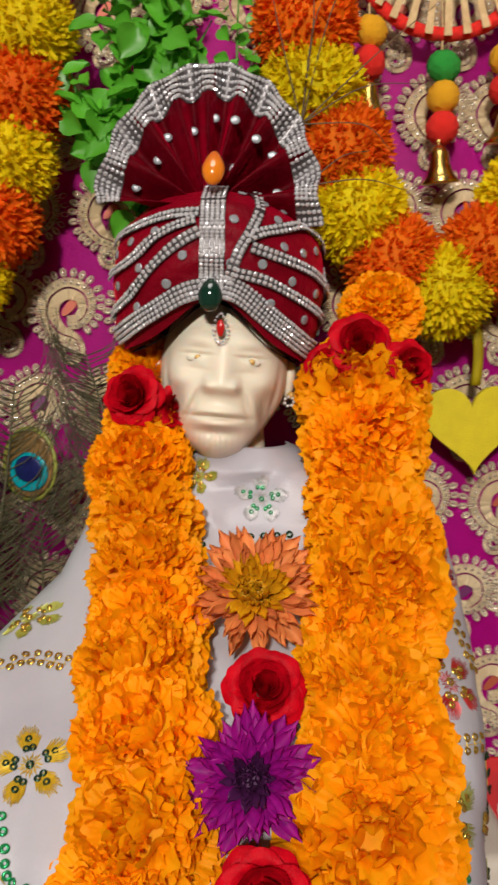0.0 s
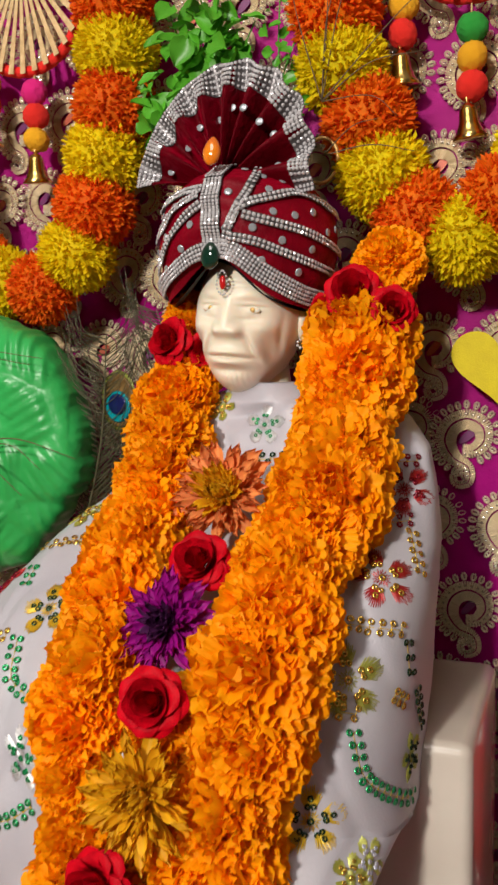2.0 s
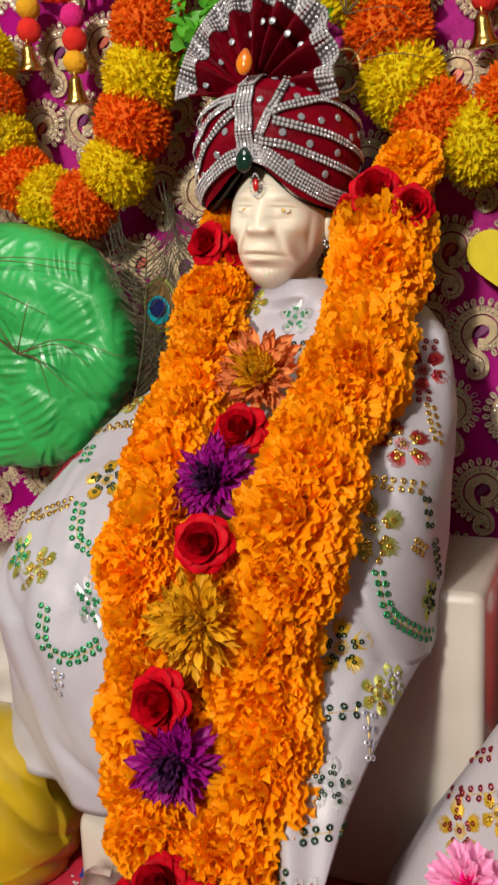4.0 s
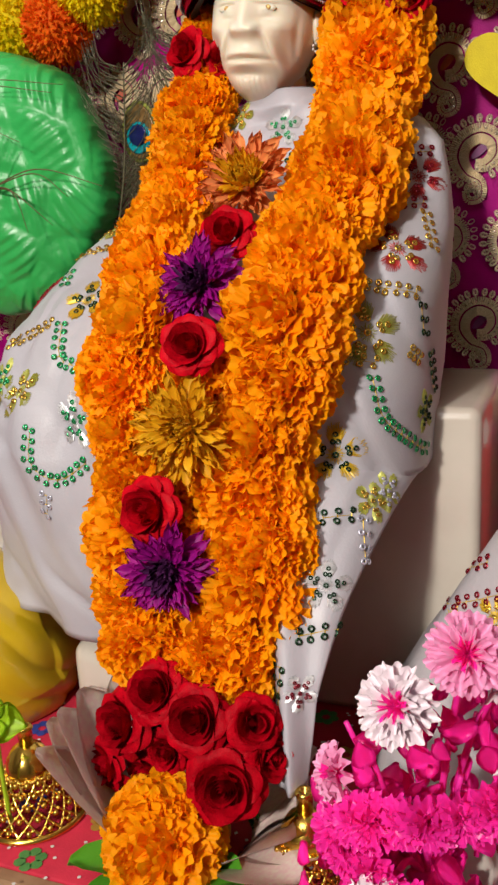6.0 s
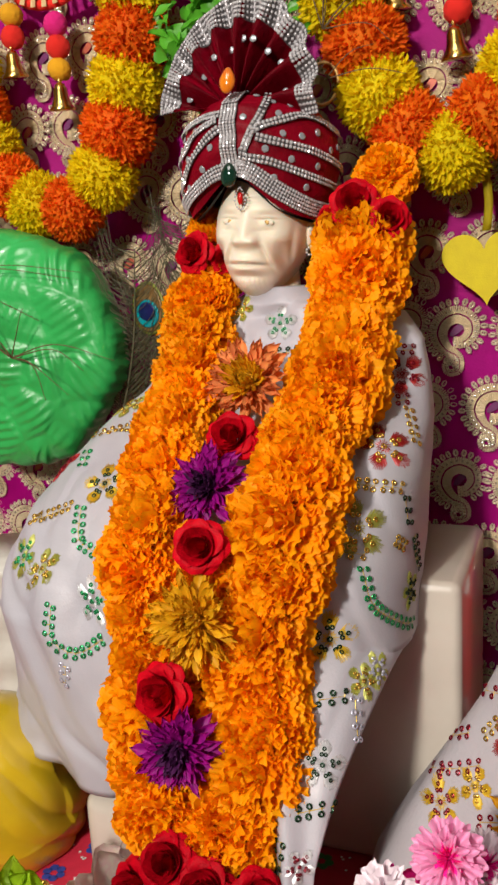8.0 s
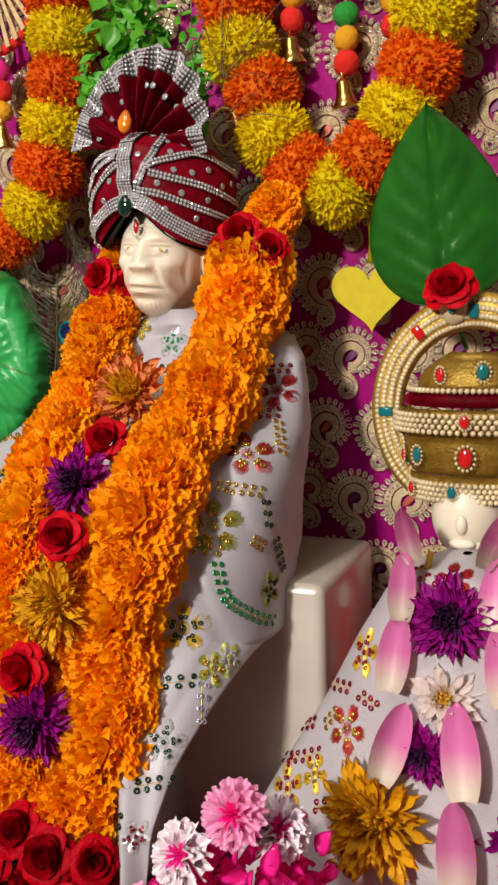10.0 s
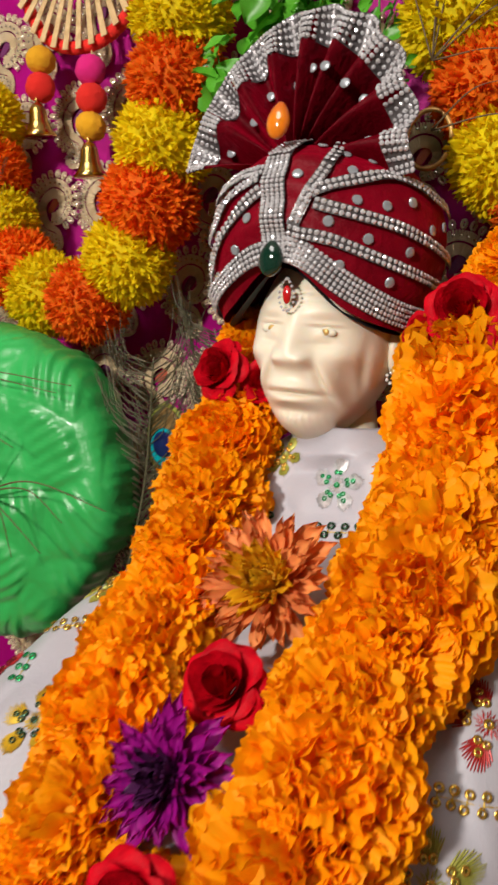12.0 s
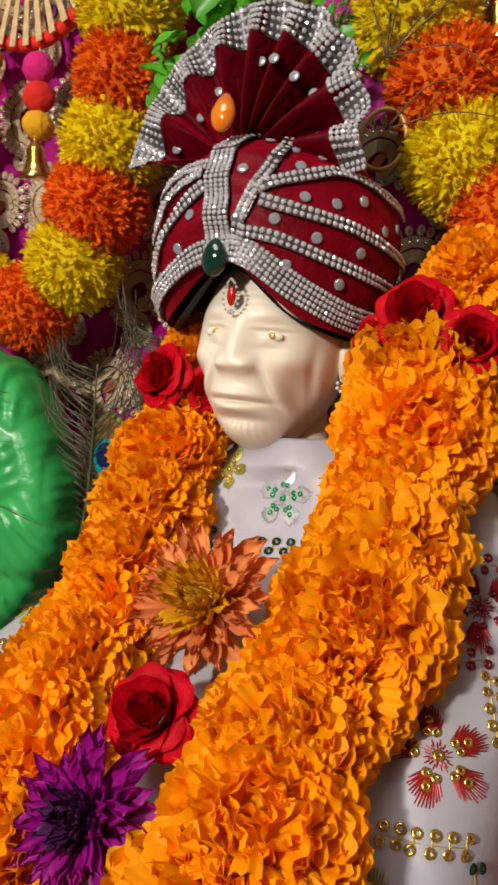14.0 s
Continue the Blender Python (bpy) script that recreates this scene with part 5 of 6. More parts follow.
for place, way, s in [((-0.007, -0.027, 0.135), (-0.2, -1, 0.5), 0.0165), ((0.018, -0.022, 0.158), (0.1, -1, 0.6), 0.016), ((-0.033, -0.024, 0.098), (-0.9, -0.8, 0.3), 0.0124), ((0.042, -0.024, 0.112), (0.5, -1, 0.4), 0.015),
                      ((-0.012, -0.04, 0.052), (-0.2, -1, 0.1), 0.015), ((0.03, 0.0, 0.14), (0.4, -0.6, 0.8), 0.016)]:
    share("carnation", pink_carnation if s < 0.0125 or place[2] > 0.15 else carnations[RNG.randrange(2)], bouquet, facing(place, way, RNG.uniform(0, 360), s))
    bm = bmesh.new()
    tube(bm, spline([(0, 0, 0.03), Vector(place) * 0.5 + Vector((0, 0.004, 0.03)), place], 10), 0.0016, 5)
    part("stem", bm, M["plastic_pink"], bouquet)
bm = bmesh.new()
grid(bm, leaf_shape, 4, 6)
bmesh.ops.solidify(bm, geom=bm.faces[:], thickness=0.04)
pink_leaf = mesh_of("leaf", bm, M["plastic_pink"])
for k in range(190):
    p = Vector((RNG.uniform(-0.046, 0.055), RNG.uniform(-0.04, 0.015), RNG.uniform(0.02, 0.135)))
    if p.x < -0.046 + 0.42 * max(0.0, p.z - 0.055):
        p.x = RNG.uniform(-0.01, 0.04)
    share("leaf", pink_leaf, bouquet, facing(p, (RNG.uniform(-1, 1), RNG.uniform(-1.4, -0.1), RNG.uniform(-0.6, 0.8)), RNG.uniform(0, 360), RNG.uniform(0.009, 0.016)))
for k in range(6):
    a = 2 * math.pi * k / 6
    bm = bmesh.new()
    tube(bm, spline([(0, 0, 0.02), (0.015 * math.cos(a), 0.012 * math.sin(a), 0.06), (0.034 * math.cos(a), 0.026 * math.sin(a) - 0.006, 0.11)], 8), 0.0012, 5)
    part("stem", bm, M["plastic_pink"], bouquet)
bm = bmesh.new()
lathe(bm, [(0.018, 0.0), (0.02, 0.002), (0.025, 0.03), (0.03, 0.045), (0.028, 0.045), (0.022, 0.03)], n=32)
part("vase", bm, M["white_paint"], bouquet, "small white plastic vase")

# ---- the crowned figure on the other side ----
DOLL = [(-0.075, 0.158), (-0.04, 0.15), (0.0, 0.13), (0.04, 0.106), (0.076, 0.084), (0.117, 0.064), (0.15, 0.045), (0.165, 0.028), (0.172, 0.0006)]


def robe_point(u, v):
    a = 2 * math.pi * u
    z = -0.0745 + 0.246 * v
    w = lerp_table(DOLL, z, 1)
    fold = 1 + 0.025 * math.sin(9 * a + 20 * z) * (1 - v)
    return Vector((0.228 + w * fold * math.sin(a), 0.335 - (min(0.028, 1.4 * w) + 0.28 * w) * fold * math.cos(a), z))


robe = thing("robe", "white satin robe with red and gold embroidery on the crowned statue", "dress")
bm = bmesh.new()
grid(bm, robe_point, 120, 60, 0, True)
robe_cloth = part("cloth", bm, M["white_dress"], robe)
bm = bmesh.new()
ball(bm, (0.222, 0.372, 0.187), 0.024, 32, 24, 0, (0.9, 0.95, 1.15))
ball(bm, (0.222, 0.3495, 0.184), 0.004, 12, 8, 0, (0.9, 0.9, 1.5))
ball(bm, (0.222, 0.352, 0.172), 0.0062, 14, 8, 0, (1.3, 0.6, 0.5))
lathe(bm, [(0.014, 0.0), (0.012, 0.03)], pose(0.224, 0.365, 0.150), 20)
tagged(part("statue", bm, M["marble"]), "small cream marble statue under a golden crown", "statue")

crown = thing("crown", "golden arched crown with pearls, red velvet and coloured stones", "crown")
CX, CY, CZ = 0.224, 0.383, 0.250


def arch_point(a, r, out=0.0):
    return Vector((CX + (0.054 + r) * math.sin(a), CY - out, CZ + (0.054 + r) * 1.1 * math.cos(a)))


M["gold_cloth"] = material("old_gold_brocade", (0.56, 0.36, 0.06), 0.4, 0.5, second=(0.42, 0.25, 0.03), scale=200, bump=0.3, bump_scale=700)
M["pearl_cream"] = material("cream_pearl", (0.76, 0.62, 0.38), 0.3, 0.1, coat=0.5, scale=100)
M["teal_stone"] = material("teal_stone", (0.004, 0.16, 0.17), 0.1, coat=0.8, scale=60)
bm = bmesh.new()
rings = []
for k in range(73):
    a = math.radians(-140 + 280 * k / 72)
    ring = []
    for j in range(10):
        b = 2 * math.pi * j / 10
        ring.append(bm.verts.new(arch_point(a, 0.0105 * math.cos(b), 0.005 * math.sin(b))))
    rings.append(ring)
for p, q in zip(rings, rings[1:]):
    for j in range(10):
        bm.faces.new((p[j], p[(j + 1) % 10], q[(j + 1) % 10], q[j]))
bm.faces.new(list(reversed(rings[0])))
bm.faces.new(rings[-1])
part("arch", bm, M["gold_cloth"], crown)
for row, (r, size) in enumerate([(-0.007, 0.0018), (-0.0028, 0.002), (0.0016, 0.002), (0.006, 0.0018)]):
    bm = bmesh.new()
    n = 96
    for k in range(n):
        ball(bm, arch_point(math.radians(-138 + 276 * k / n), r, 0.0048 - 30 * (r - 0.0) ** 2), size, 7, 5)
    tagged(part("pearl_trim", bm, M["pearl_cream"], crown), kind="stuff")


def crown_band(z0, z1, w0, w1, mat, name, bulge=0.002):
    bm = bmesh.new()
    grid(bm, lambda u, v: Vector((CX + (w0 + (w1 - w0) * v + bulge * math.sin(math.pi * v)) * math.sin(math.pi * (u * 1.3 - 0.65)), CY - 0.004 - 0.62 * (w0 + (w1 - w0) * v + bulge * math.sin(math.pi * v)) * math.cos(math.pi * (u * 1.3 - 0.65)), z0 + (z1 - z0) * v)), 48, 5)
    bmesh.ops.solidify(bm, geom=bm.faces[:], thickness=0.002)
    ob = part(name, bm, mat, crown)
    return ob


def pearl_band(z0, rows, w, size=0.0018, mat="pearl_cream"):
    bm = bmesh.new()
    for j in range(rows):
        for k in range(44):
            a = math.pi * (1.3 * (k + 0.5 * (j % 2)) / 44 - 0.65)
            ball(bm, (CX + w * math.sin(a), CY - 0.0055 - 0.62 * w * math.cos(a), z0 + j * size * 1.75), size, 7, 5)
    tagged(part("pearl_trim", bm, M[mat], crown), kind="stuff")


def crown_stone(phi, z, w, s, mat):
    bm = bmesh.new()
    ball(bm, (0, 0, 0), s, 14, 10, 0, (1, 0.45, 1.35))
    ob = part("stone", bm, M[mat], crown)
    ob.matrix_basis = Matrix.Translation((CX + w * math.sin(phi), CY - 0.008 - 0.62 * w * math.cos(phi), z)) @ pose(0, 0, 0, 0, 0, math.degrees(phi) * 0.8)
    bm = bmesh.new()
    for k in range(14):
        a = 2 * math.pi * k / 14
        ball(bm, (s * 1.35 * math.cos(a), 0, s * 1.75 * math.sin(a)), s * 0.26, 6, 4)
    part("setting", bm, M["pearl_cream"], ob)


crown_band(0.194, 0.212, 0.034, 0.038, M["gold_cloth"], "base_band")
pearl_band(0.197, 4, 0.038)
crown_band(0.212, 0.236, 0.037, 0.042, M["gold_cloth"], "tier")
crown_band(0.236, 0.252, 0.043, 0.044, M["gold_cloth"], "tier", 0.004)
pearl_band(0.239, 4, 0.0475)
crown_band(0.253, 0.262, 0.040, 0.036, M["velvet"], "velvet_band", 0.004)
pearl_band(0.263, 1, 0.039)
crown_band(0.262, 0.285, 0.034, 0.014, M["gold_cloth"], "cap", 0.006)
for phi, z, w, s, mat in [(0.0, 0.224, 0.042, 0.0042, "ruby"), (-0.8, 0.224, 0.042, 0.0034, "teal_stone"), (0.8, 0.224, 0.042, 0.0034, "teal_stone"), (-1.4, 0.222, 0.042, 0.003, "ruby"), (1.4, 0.222, 0.042, 0.003, "ruby"),
                          (-0.2, 0.203, 0.041, 0.0026, "teal_stone"), (-1.0, 0.203, 0.041, 0.0026, "ruby"), (0.7, 0.203, 0.041, 0.0026, "ruby"), (0.0, 0.246, 0.050, 0.0028, "ruby"), (-0.6, 0.272, 0.03, 0.003, "ruby"), (0.3, 0.274, 0.028, 0.0034, "teal_stone")]:
    crown_stone(phi, z, w, s, mat)
for a, mat in [(-92, "teal_stone"), (-38, "ruby"), (0, "teal_stone"), (38, "ruby"), (92, "teal_stone")]:
    p = arch_point(math.radians(a), 0.0, 0.006)
    bm = bmesh.new()
    rounded_box(bm, (-0.0045, -0.002, -0.003), (0.0045, 0.002, 0.003), 0.0012, 2)
    ob = part("stone", bm, M[mat], crown)
    ob.matrix_basis = Matrix.Translation(p) @ pose(0, 0, 0, 0, a + 90, 0)
bm = bmesh.new()
ball(bm, (CX - 0.012, CY - 0.006, CZ + 0.063), 0.009, 16, 12, 0, (1, 0.5, 1.3))
finial = part("finial", bm, M["pearl_cream"], crown)
bm = bmesh.new()
ball(bm, (CX - 0.012, CY - 0.0108, CZ + 0.062), 0.0032, 12, 8, 0, (1, 0.5, 1.4))
part("stone", bm, M["teal_stone"], finial)

# betel leaf and rose on the crown
leaf = thing("betel_leaf", "large glossy dark green betel leaf standing behind the crown", "leaf")
bm = bmesh.new()


def betel(u, v):
    a = 2 * u - 1
    w = 0.047 * math.sin(math.pi * min(1.0, 0.05 + 0.95 * v ** 0.72)) ** 0.75
    vein = 0.0016 * abs(math.sin((v * 7 - abs(a) * 2.2) * math.pi)) * (1 - 0.4 * abs(a))
    return Vector((a * w, 0.010 * a * a - 0.02 * v * v - vein + 0.004 * math.exp(-(a / 0.06) ** 2), 0.125 * v))


grid(bm, betel, 28, 40)
bmesh.ops.solidify(bm, geom=bm.faces[:], thickness=0.0008)
ob = part("blade", bm, M["leaf_dark"], leaf)
ob.matrix_basis = pose(0.200, 0.424, 0.314, 0, -6, 8)
bm = bmesh.new()
tube(bm, [Vector((0.200, 0.424, 0.318)), Vector((0.215, 0.410, 0.285))], 0.0014, 6)
part("stalk", bm, M["leaf_dark"], leaf)
top_rose = thing("rose_flower", "deep red rose resting on top of the golden crown", "flower")
add_rose(top_rose, (0.210, 0.372, 0.325), (-0.1, -0.8, 0.7), 0.0145, RNG, rose_petals, M["rose"], 30)

# flowers laid on the robe
necklace = thing("lotus_garland", "garland of pink lotus petals, purple and orange chrysanthemums", "garland")
for x, y, z, s, lean, turn in [(0.206, 0.312, 0.180, 0.030, -20, -20), (0.200, 0.303, 0.150, 0.036, -12, 0), (0.195, 0.295, 0.112, 0.042, -8, 6), (0.192, 0.285, 0.064, 0.044, -8, 16), (0.238, 0.282, 0.064, 0.048, -6, -8),
                               (0.237, 0.272, 0.014, 0.048, -6, -6), (0.247, 0.303, 0.150, 0.036, -12, 4), (0.256, 0.295, 0.112, 0.042, -8, -6), (0.272, 0.288, 0.064, 0.044, -8, -16), (0.242, 0.312, 0.180, 0.030, -20, 20)]:
    share("petal", pink_petal, necklace, Matrix.Translation((x, y - 0.016, z - 0.006)) @ pose(0, 0, 0, 12, -turn, 180) @ Matrix.Diagonal((s * 0.8, s * 0.8, s * 1.05, 1)))
mums = [(purple_mum, (0.225, 0.291, 0.147), (0, -1, 0.3), 0.023, "deep purple chrysanthemum"), (purple_mum, (0.213, 0.281, 0.072), (-0.2, -1, 0.1), 0.016, "deep purple chrysanthemum"),
        (gold_mum, (0.188, 0.272, 0.034), (-0.2, -1, 0.3), 0.031, "amber chrysanthemum"), (purple_mum, (0.262, 0.282, 0.03), (0.2, -1, 0.2), 0.02, "deep purple chrysanthemum")]
for me, place, way, size, label in mums:
    add_mum(necklace, me, place, way, RNG.uniform(0, 360), size, label)
white_mum = mum_kit(6, (M["lotus"], M["mustard_heart"], M["lotus"]), (16, 14, 10), 1.0, 0.17, 0.2, 20)
add_mum(necklace, white_mum, (0.224, 0.286, 0.104), (0, -1, 0.3), 20, 0.022, "white chrysanthemum")
bm = bmesh.new()
tube(bm, spline([(0.21, 0.32, 0.175), (0.2, 0.305, 0.12), (0.19, 0.285, 0.04), (0.24, 0.275, 0.02), (0.262, 0.29, 0.06), (0.25, 0.32, 0.17)], 40), 0.002, 6)
part("cord", bm, M["stitch_gold"], necklace)

# red printed strip at the foot of the hanging
bm = bmesh.new()
rounded_box(bm, (0.146, 0.503, -0.072), (0.60, 0.5065, 0.118), 0.0012, 1)
strip_cloth = thing("red_cloth_strip", "red printed cotton strip with white dots below the hanging", "cloth")
part("strip", bm, M["red_border"], strip_cloth)
bm = bmesh.new()
lathe(bm, [(1, 0), (1, 0.0006)], n=28)
dot = mesh_of("dot", bm, M["white_dot"], False)
for k in range(24):
    share("dot", dot, strip_cloth, Matrix.Translation((0.166 + 0.056 * (k % 8) + 0.028 * (k // 8 % 2), 0.5028, 0.086 - 0.056 * (k // 8))) @ pose(0, 0, 0, 90, 0, 0) @ Matrix.Diagonal((0.0115, 0.0115, 1, 1)))

# ---- embroidery on the dresses ----
from mathutils.bvhtree import BVHTree


class Sewing:
    """Lays stitches and sequins on a cloth's outer face."""

    def __init__(self, cloth, eye):
        self.tree = BVHTree.FromPolygons([v.co.copy() for v in cloth.data.vertices], [tuple(p.vertices) for p in cloth.data.polygons])
        self.eye = Vector(eye)

    def seat(self, p, lift=0.0007):
        q = Vector(p)
        way = (q - self.eye).normalized()
        hit, n, _, _ = self.tree.ray_cast(q - way * 0.03, way, 0.08)
        if hit is None:
            hit, n, _, _ = self.tree.find_nearest(q)
        n = n if n.dot(way) < 0 else -n
        return hit + n * lift, n

    def axes(self, p):
        c, n = self.seat(p)
        up = (Vector((0, 0, 1)) - n.z * n).normalized()
        return c, n, up.cross(n), up

    def sequin(self, bm, p, r, mat=0):
        c, n = self.seat(p, 0.0009)
        n = (n + Vector((RNG.uniform(-0.2, 0.2), RNG.uniform(-0.2, 0.2), RNG.uniform(-0.2, 0.2)))).normalized()
        s = n.cross(Vector((0.2, 0.3, 0.9))).normalized()
        u = n.cross(s)
        rings = []
        for rr, h in ((r, -0.0002), (r * 0.72, 0.0006), (r * 0.36, 0.0)):
            rings.append([bm.verts.new(c + n * h + rr * (math.cos(2 * math.pi * k / 10) * s + math.sin(2 * math.pi * k / 10) * u)) for k in range(10)])
        for a, b in zip(rings, rings[1:]):
            for k in range(10):
                bm.faces.new((a[k], a[(k + 1) % 10], b[(k + 1) % 10], b[k])).material_index = mat

    def stitch(self, bm, a, b, w, mat=0):
        p, n = self.seat(a, 0.0003)
        q, _ = self.seat(b, 0.0003)
        d = q - p
        if d.length < 1e-5 or d.length > 0.02:
            return
        s = d.normalized().cross(n) * w
        h = n * w * 0.9
        v = [bm.verts.new(x) for x in (p - s, p + s, q + s * 0.4, q - s * 0.4, p + h, q + h * 0.6)]
        for f in ((0, 4, 5, 3), (4, 1, 2, 5)):
            bm.faces.new([v[i] for i in f]).material_index = mat

    def flower(self, parent, p, r, stitches, sequins, spin=0.0, petals=5):
        c, n, t, u = self.axes(p)
        bm, bs = bmesh.new(), bmesh.new()
        for k in range(petals):
            a = spin + 2 * math.pi * k / petals
            for j in range(15):
                b = a + (j - 7) / 7 * 0.42
                far = r * (1 - 0.25 * abs((j - 7) / 7) ** 2) * RNG.uniform(0.92, 1.06)
                near = r * (0.42 + 0.1 * (j % 2))
                d0, d1 = a + (b - a) * 0.75, b
                self.stitch(bm, c + near * (math.cos(d0) * t + math.sin(d0) * u), c + far * (math.cos(d1) * t + math.sin(d1) * u), 0.00055)
            for e, q in ((-0.2, 0.42), (0.2, 0.42), (0.0, 0.64)):
                self.sequin(bs, c + r * q * (math.cos(a + e) * t + math.sin(a + e) * u), r * 0.095)
        for k in range(26):
            a = k * 2.4
            q = r * 0.2 * math.sqrt(k / 26)
            o = c + q * (math.cos(a) * t + math.sin(a) * u)
            self.stitch(bm, o, o + 0.0022 * (math.cos(a) * t + math.sin(a) * u), 0.0004)
        self.sequin(bs, c, r * 0.11)
        made = part("embroidered_flower", bm, stitches, parent, smooth=False)
        tagged(part("sequin_motif", bs, sequins, made), kind="stuff")

    def spray(self, parent, points, mat, paired=True, gap=0.0052, r=0.0019):
        n = max(2, int(sum((Vector(b) - Vector(a)).length for a, b in zip(points, points[1:])) / gap))
        line = spline(points, n)
        bm, bs = bmesh.new(), bmesh.new()
        for k, p in enumerate(line):
            c, nn, t, u = self.axes(p)
            d = (line[min(k + 1, n)] - line[max(k - 1, 0)]).normalized()
            s = nn.cross(d).normalized()
            for e in ((-1, 1) if paired else (0,)):
                self.sequin(bm, c + s * e * 0.0024 + d * e * 0.0008, r * RNG.uniform(0.92, 1.06))
                if paired:
                    self.stitch(bs, c, c + s * e * 0.002, 0.00025)
        for a, b in zip(line, line[1:]):
            self.stitch(bs, a, b, 0.0003)
        made = tagged(part("sequin_spray", bm, mat, parent), kind="stuff")
        part("thread", bs, M["stitch_gold"], made, smooth=False)


sew = Sewing(dress_cloth, (0.19, -0.1, 0.3))
for p, r, st, sq, spin in [
        ((-0.0800, 0.307, 0.2023), 0.0165, "stitch_gold", "sequin_dark", 0.6), ((-0.1094, 0.2746, 0.1558), 0.015, "stitch_olive", "sequin_gold", 0.9), ((-0.0686, 0.2636, 0.1434), 0.016, "stitch_white", "sequin_green", 0.3),
        ((-0.1298, 0.3398, 0.2048), 0.014, "stitch_red", "sequin_red", 0.0), ((-0.0968, 0.3759, 0.2395), 0.015, "stitch_olive", "sequin_gold", 0.2), ((0.0874, 0.3441, 0.2222), 0.0185, "stitch_red", "sequin_gold", 1.5),
        ((0.080, 0.3061, 0.1837), 0.0185, "stitch_olive", "sequin_gold", 0.3), ((0.0902, 0.3907, 0.2591), 0.016, "stitch_red", "sequin_red", 0.8), ((0.1019, 0.3397, 0.1366), 0.012, "stitch_olive", "sequin_dark", 0.5),
        ((0.0681, 0.2847, 0.1259), 0.0165, "stitch_gold", "sequin_dark", 0.3)]:
    sew.flower(dress, p, r, M[st], M[sq], spin)
for p, r, st, sq, spin in [
        ((0.1012, 0.2934, 0.1077), 0.011, "stitch_olive", "sequin_clear", 0.5), ((0.0891, 0.2723, 0.1084), 0.011, "stitch_olive", "sequin_gold", 0.9), ((0.0747, 0.241, 0.075), 0.013, "stitch_white", "sequin_dark", 0.2),
        ((0.0077, 0.4013, 0.2927), 0.0125, "stitch_white", "sequin_green", 0.3), ((-0.150, 0.31, 0.150), 0.015, "stitch_olive", "sequin_green", 0.1), ((-0.02, 0.405, 0.302), 0.010, "stitch_olive", "sequin_gold", 0.1),
        ((0.0655, 0.222, 0.028), 0.010, "stitch_white", "sequin_red", 0.7)]:
    sew.flower(dress, p, r, M[st], M[sq], spin)
for pts, mat in [
        ([(-0.112, 0.352, 0.224), (-0.0914, 0.3535, 0.2285), (-0.074, 0.345, 0.229)], "sequin_gold"), ([(-0.1095, 0.3367, 0.2153), (-0.1059, 0.3238, 0.2095)], "sequin_green"),
        ([(-0.091, 0.2934, 0.19), (-0.0851, 0.2787, 0.1755), (-0.0709, 0.2733, 0.1698)], "sequin_green"), ([(-0.1339, 0.3029, 0.1771), (-0.115, 0.298, 0.184), (-0.0998, 0.2961, 0.19)], "sequin_gold"),
        ([(-0.1002, 0.2651, 0.1366), (-0.1002, 0.2612, 0.1185), (-0.0885, 0.2605, 0.1103), (-0.0772, 0.261, 0.1118), (-0.0636, 0.2611, 0.121)], "sequin_green")]:
    sew.spray(dress, pts, M[mat])
for pts, mat in [
        ([(-0.0917, 0.2614, 0.1004), (-0.0944, 0.2637, 0.0886)], "sequin_clear"), ([(0.0838, 0.4003, 0.2735), (0.0937, 0.4049, 0.2731)], "sequin_red"), ([(0.0805, 0.3682, 0.2442), (0.0948, 0.3785, 0.2452)], "sequin_red"),
        ([(0.0967, 0.3736, 0.2394), (0.1026, 0.3631, 0.2216)], "sequin_gold"), ([(0.0771, 0.3205, 0.2056), (0.0984, 0.3363, 0.2001)], "sequin_gold"), ([(0.1009, 0.3384, 0.1934), (0.1022, 0.3386, 0.179)], "sequin_dark"),
        ([(0.0974, 0.3246, 0.1717), (0.1005, 0.3318, 0.1666)], "sequin_gold"), ([(0.1037, 0.3471, 0.1669), (0.1033, 0.3597, 0.1443)], "sequin_dark")]:
    sew.spray(dress, pts, M[mat])
for pts, mat in [
        ([(0.0836, 0.301, 0.1616), (0.0888, 0.3023, 0.1403), (0.1003, 0.3246, 0.1218), (0.1036, 0.3349, 0.118)], "sequin_green"), ([(0.0694, 0.2564, 0.1031), (0.082, 0.2611, 0.1047)], "sequin_dark"),
        ([(0.0873, 0.2631, 0.1022), (0.0891, 0.2584, 0.0821)], "sequin_clear"), ([(0.0641, 0.2283, 0.0537), (0.0817, 0.2342, 0.0574)], "sequin_dark"), ([(0.064, 0.30, 0.172), (0.0839, 0.3042, 0.1691)], "sequin_gold"),
        ([(0.0, 0.395, 0.2735), (0.02, 0.392, 0.2745)], "sequin_dark"), ([(-0.022, 0.39, 0.278), (-0.020, 0.38, 0.262)], "sequin_dark"), ([(0.057, 0.222, 0.04), (0.056, 0.217, 0.01)], "sequin_dark")]:
    sew.spray(dress, pts, M[mat])

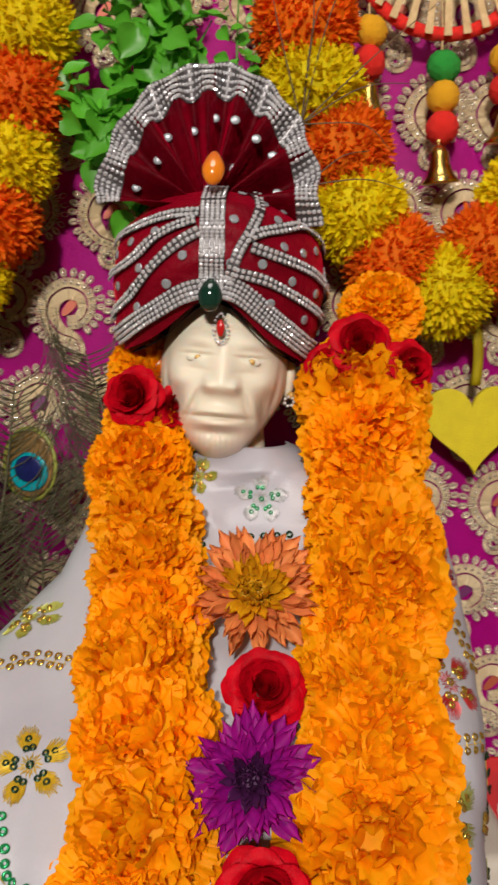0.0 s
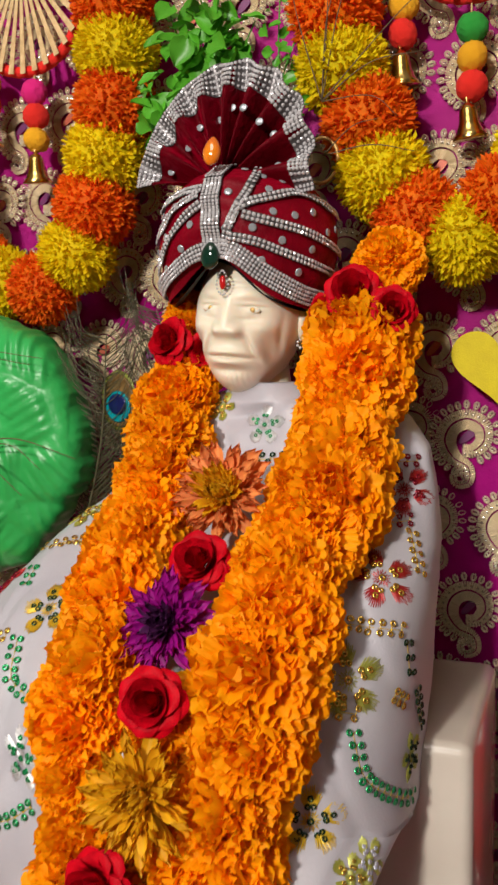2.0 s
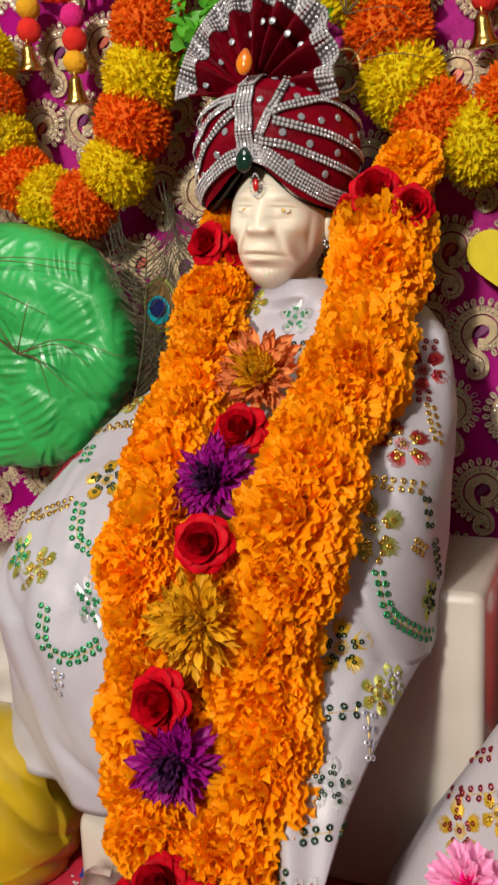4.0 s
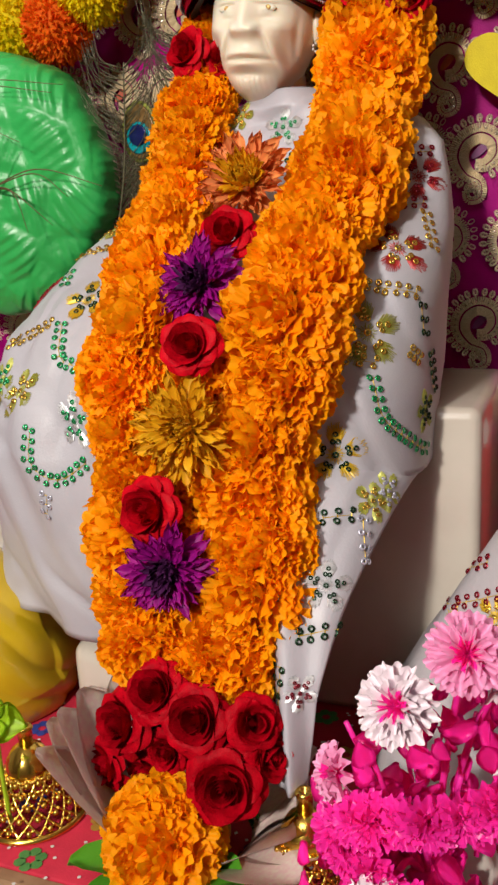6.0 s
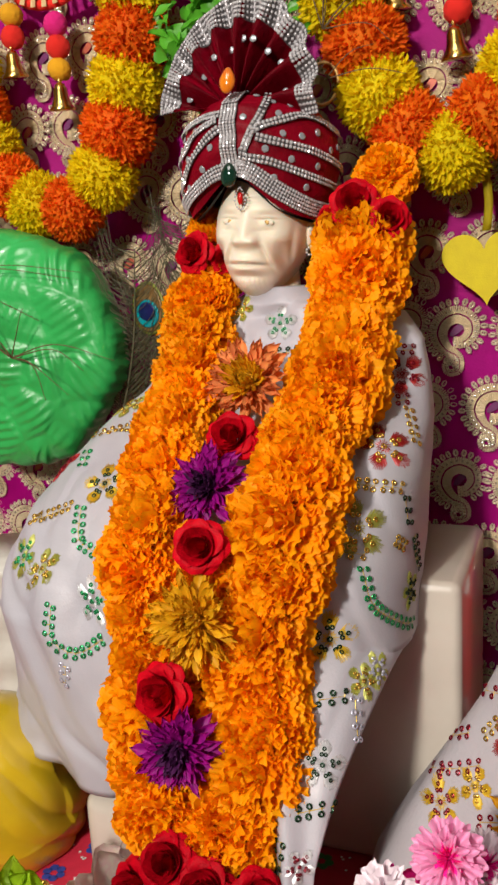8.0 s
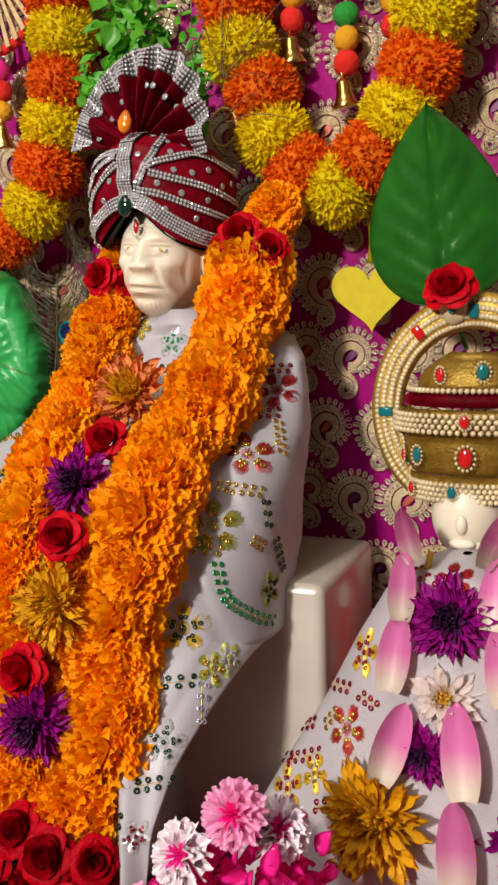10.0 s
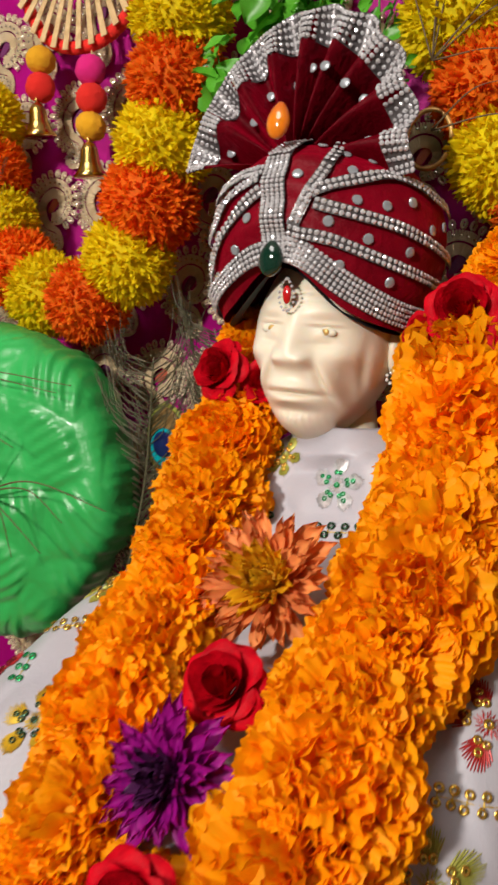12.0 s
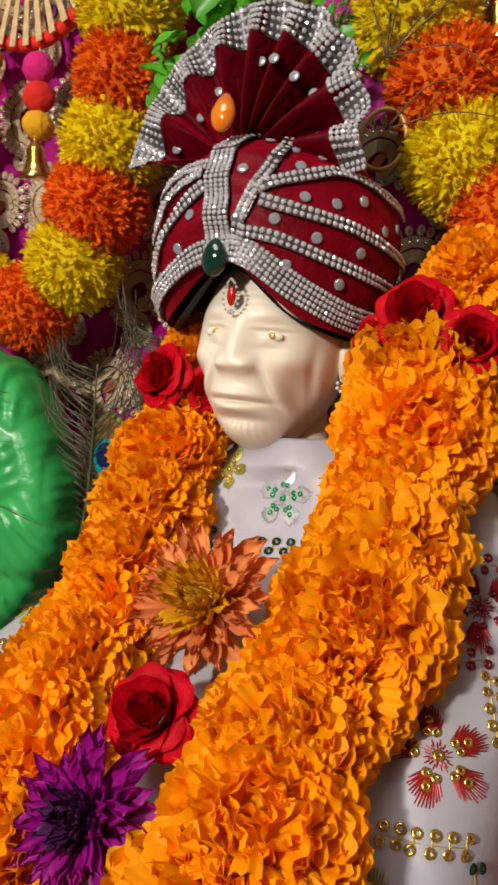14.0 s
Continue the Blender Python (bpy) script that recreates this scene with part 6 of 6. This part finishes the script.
sew2 = Sewing(robe_cloth, (0.25, -0.13, 0.3))
for p, r, st, sq, spin in [
        ((0.1748, 0.3082, 0.1145), 0.0145, "stitch_gold", "sequin_red", 0.4), ((0.166, 0.30, 0.070), 0.015, "stitch_red", "sequin_gold", 0.1), ((0.126, 0.305, 0.022), 0.0155, "stitch_gold", "sequin_red", 0.8),
        ((0.1459, 0.2992, 0.0393), 0.012, "stitch_gold", "sequin_gold", 0.2), ((0.226, 0.302, 0.165), 0.011, "stitch_red", "sequin_red", 0.6), ((0.281, 0.305, 0.08), 0.015, "stitch_gold", "sequin_red", 0.6),
        ((0.30, 0.30, 0.03), 0.015, "stitch_red", "sequin_gold", 0.3), ((0.165, 0.285, 0.0), 0.014, "stitch_red", "sequin_gold", 0.5)]:
    sew2.flower(robe, p, r, M[st], M[sq], spin)
for pts, mat in [
        ([(0.152, 0.31, 0.092), (0.166, 0.303, 0.094)], "sequin_red"), ([(0.175, 0.30, 0.092), (0.183, 0.298, 0.088)], "sequin_red"), ([(0.158, 0.302, 0.078), (0.152, 0.302, 0.070)], "sequin_gold"),
        ([(0.118, 0.308, 0.040), (0.134, 0.302, 0.046), (0.148, 0.30, 0.052)], "sequin_red"), ([(0.148, 0.296, 0.02), (0.160, 0.29, 0.026)], "sequin_red"), ([(0.29, 0.30, 0.055), (0.27, 0.30, 0.055)], "sequin_red"),
        ([(0.205, 0.305, 0.168), (0.214, 0.303, 0.160)], "sequin_red"), ([(0.135, 0.31, 0.062), (0.143, 0.305, 0.068)], "sequin_red")]:
    sew2.spray(robe, pts, M[mat])

# printed flowers on the table cloth
M["print_blue"] = material("blue_print", (0.03, 0.05, 0.3), 0.75, scale=60)
M["print_yellow"] = material("ochre_print", (0.5, 0.26, 0.03), 0.75, scale=60)
M["print_green"] = material("green_print", (0.08, 0.26, 0.06), 0.75, scale=60)
bm = bmesh.new()
for i in range(16):
    for j in range(9):
        x, y = -0.30 + 0.045 * i + (0.0225 if j % 2 else 0) + RNG.uniform(-0.004, 0.004), 0.19 + 0.033 * j + RNG.uniform(-0.003, 0.003)
        mat = 1 + (i + 2 * j) % 3
        spin = RNG.uniform(0, 3)
        for k in range(6):
            a = spin + k * math.pi / 3
            bmesh.ops.create_circle(bm, cap_ends=True, segments=8, radius=0.0033, matrix=Matrix.Translation((x + 0.0055 * math.cos(a), y + 0.0055 * math.sin(a), TABLE + 0.0006)))
            bm.faces.ensure_lookup_table()
            bm.faces[-1].material_index = mat
        for k in range(9):
            a = RNG.uniform(0, 6.28)
            q = RNG.uniform(0.012, 0.02)
            bmesh.ops.create_circle(bm, cap_ends=True, segments=6, radius=0.0011, matrix=Matrix.Translation((x + q * math.cos(a), y + q * math.sin(a), TABLE + 0.0006)))
tagged(part("floral_print", bm, [M["white_dot"], M["print_blue"], M["print_yellow"], M["print_green"]], tablecloth, "small blue, ochre and white printed flowers", smooth=False), kind="stuff")

# ---- paisleys sewn on the hanging ----
paisleys = [paisley_mesh(31, M["thread_plum"]), paisley_mesh(32, M["thread_red"])]
for row in range(12):
    for col in range(24):
        x = -0.48 + 0.0435 * col + (0.0218 if row % 2 else 0.0) + 0.003 * math.sin(7 * row + 3 * col)
        z = -0.02 + 0.0585 * row - 0.004 * math.sin(5 * col)
        m = Matrix.Translation((x, hanging_y(x, z) - 0.0022, z)) @ pose(0, 0, 0, 90, 0, 0) @ pose(0, 0, 0, 0, 0, -8 + RNG.uniform(-7, 7)) @ Matrix.Diagonal((0.059, 0.059, 0.055, 1))
        share("paisley", paisleys[(row + col) % 2], hanging, m)
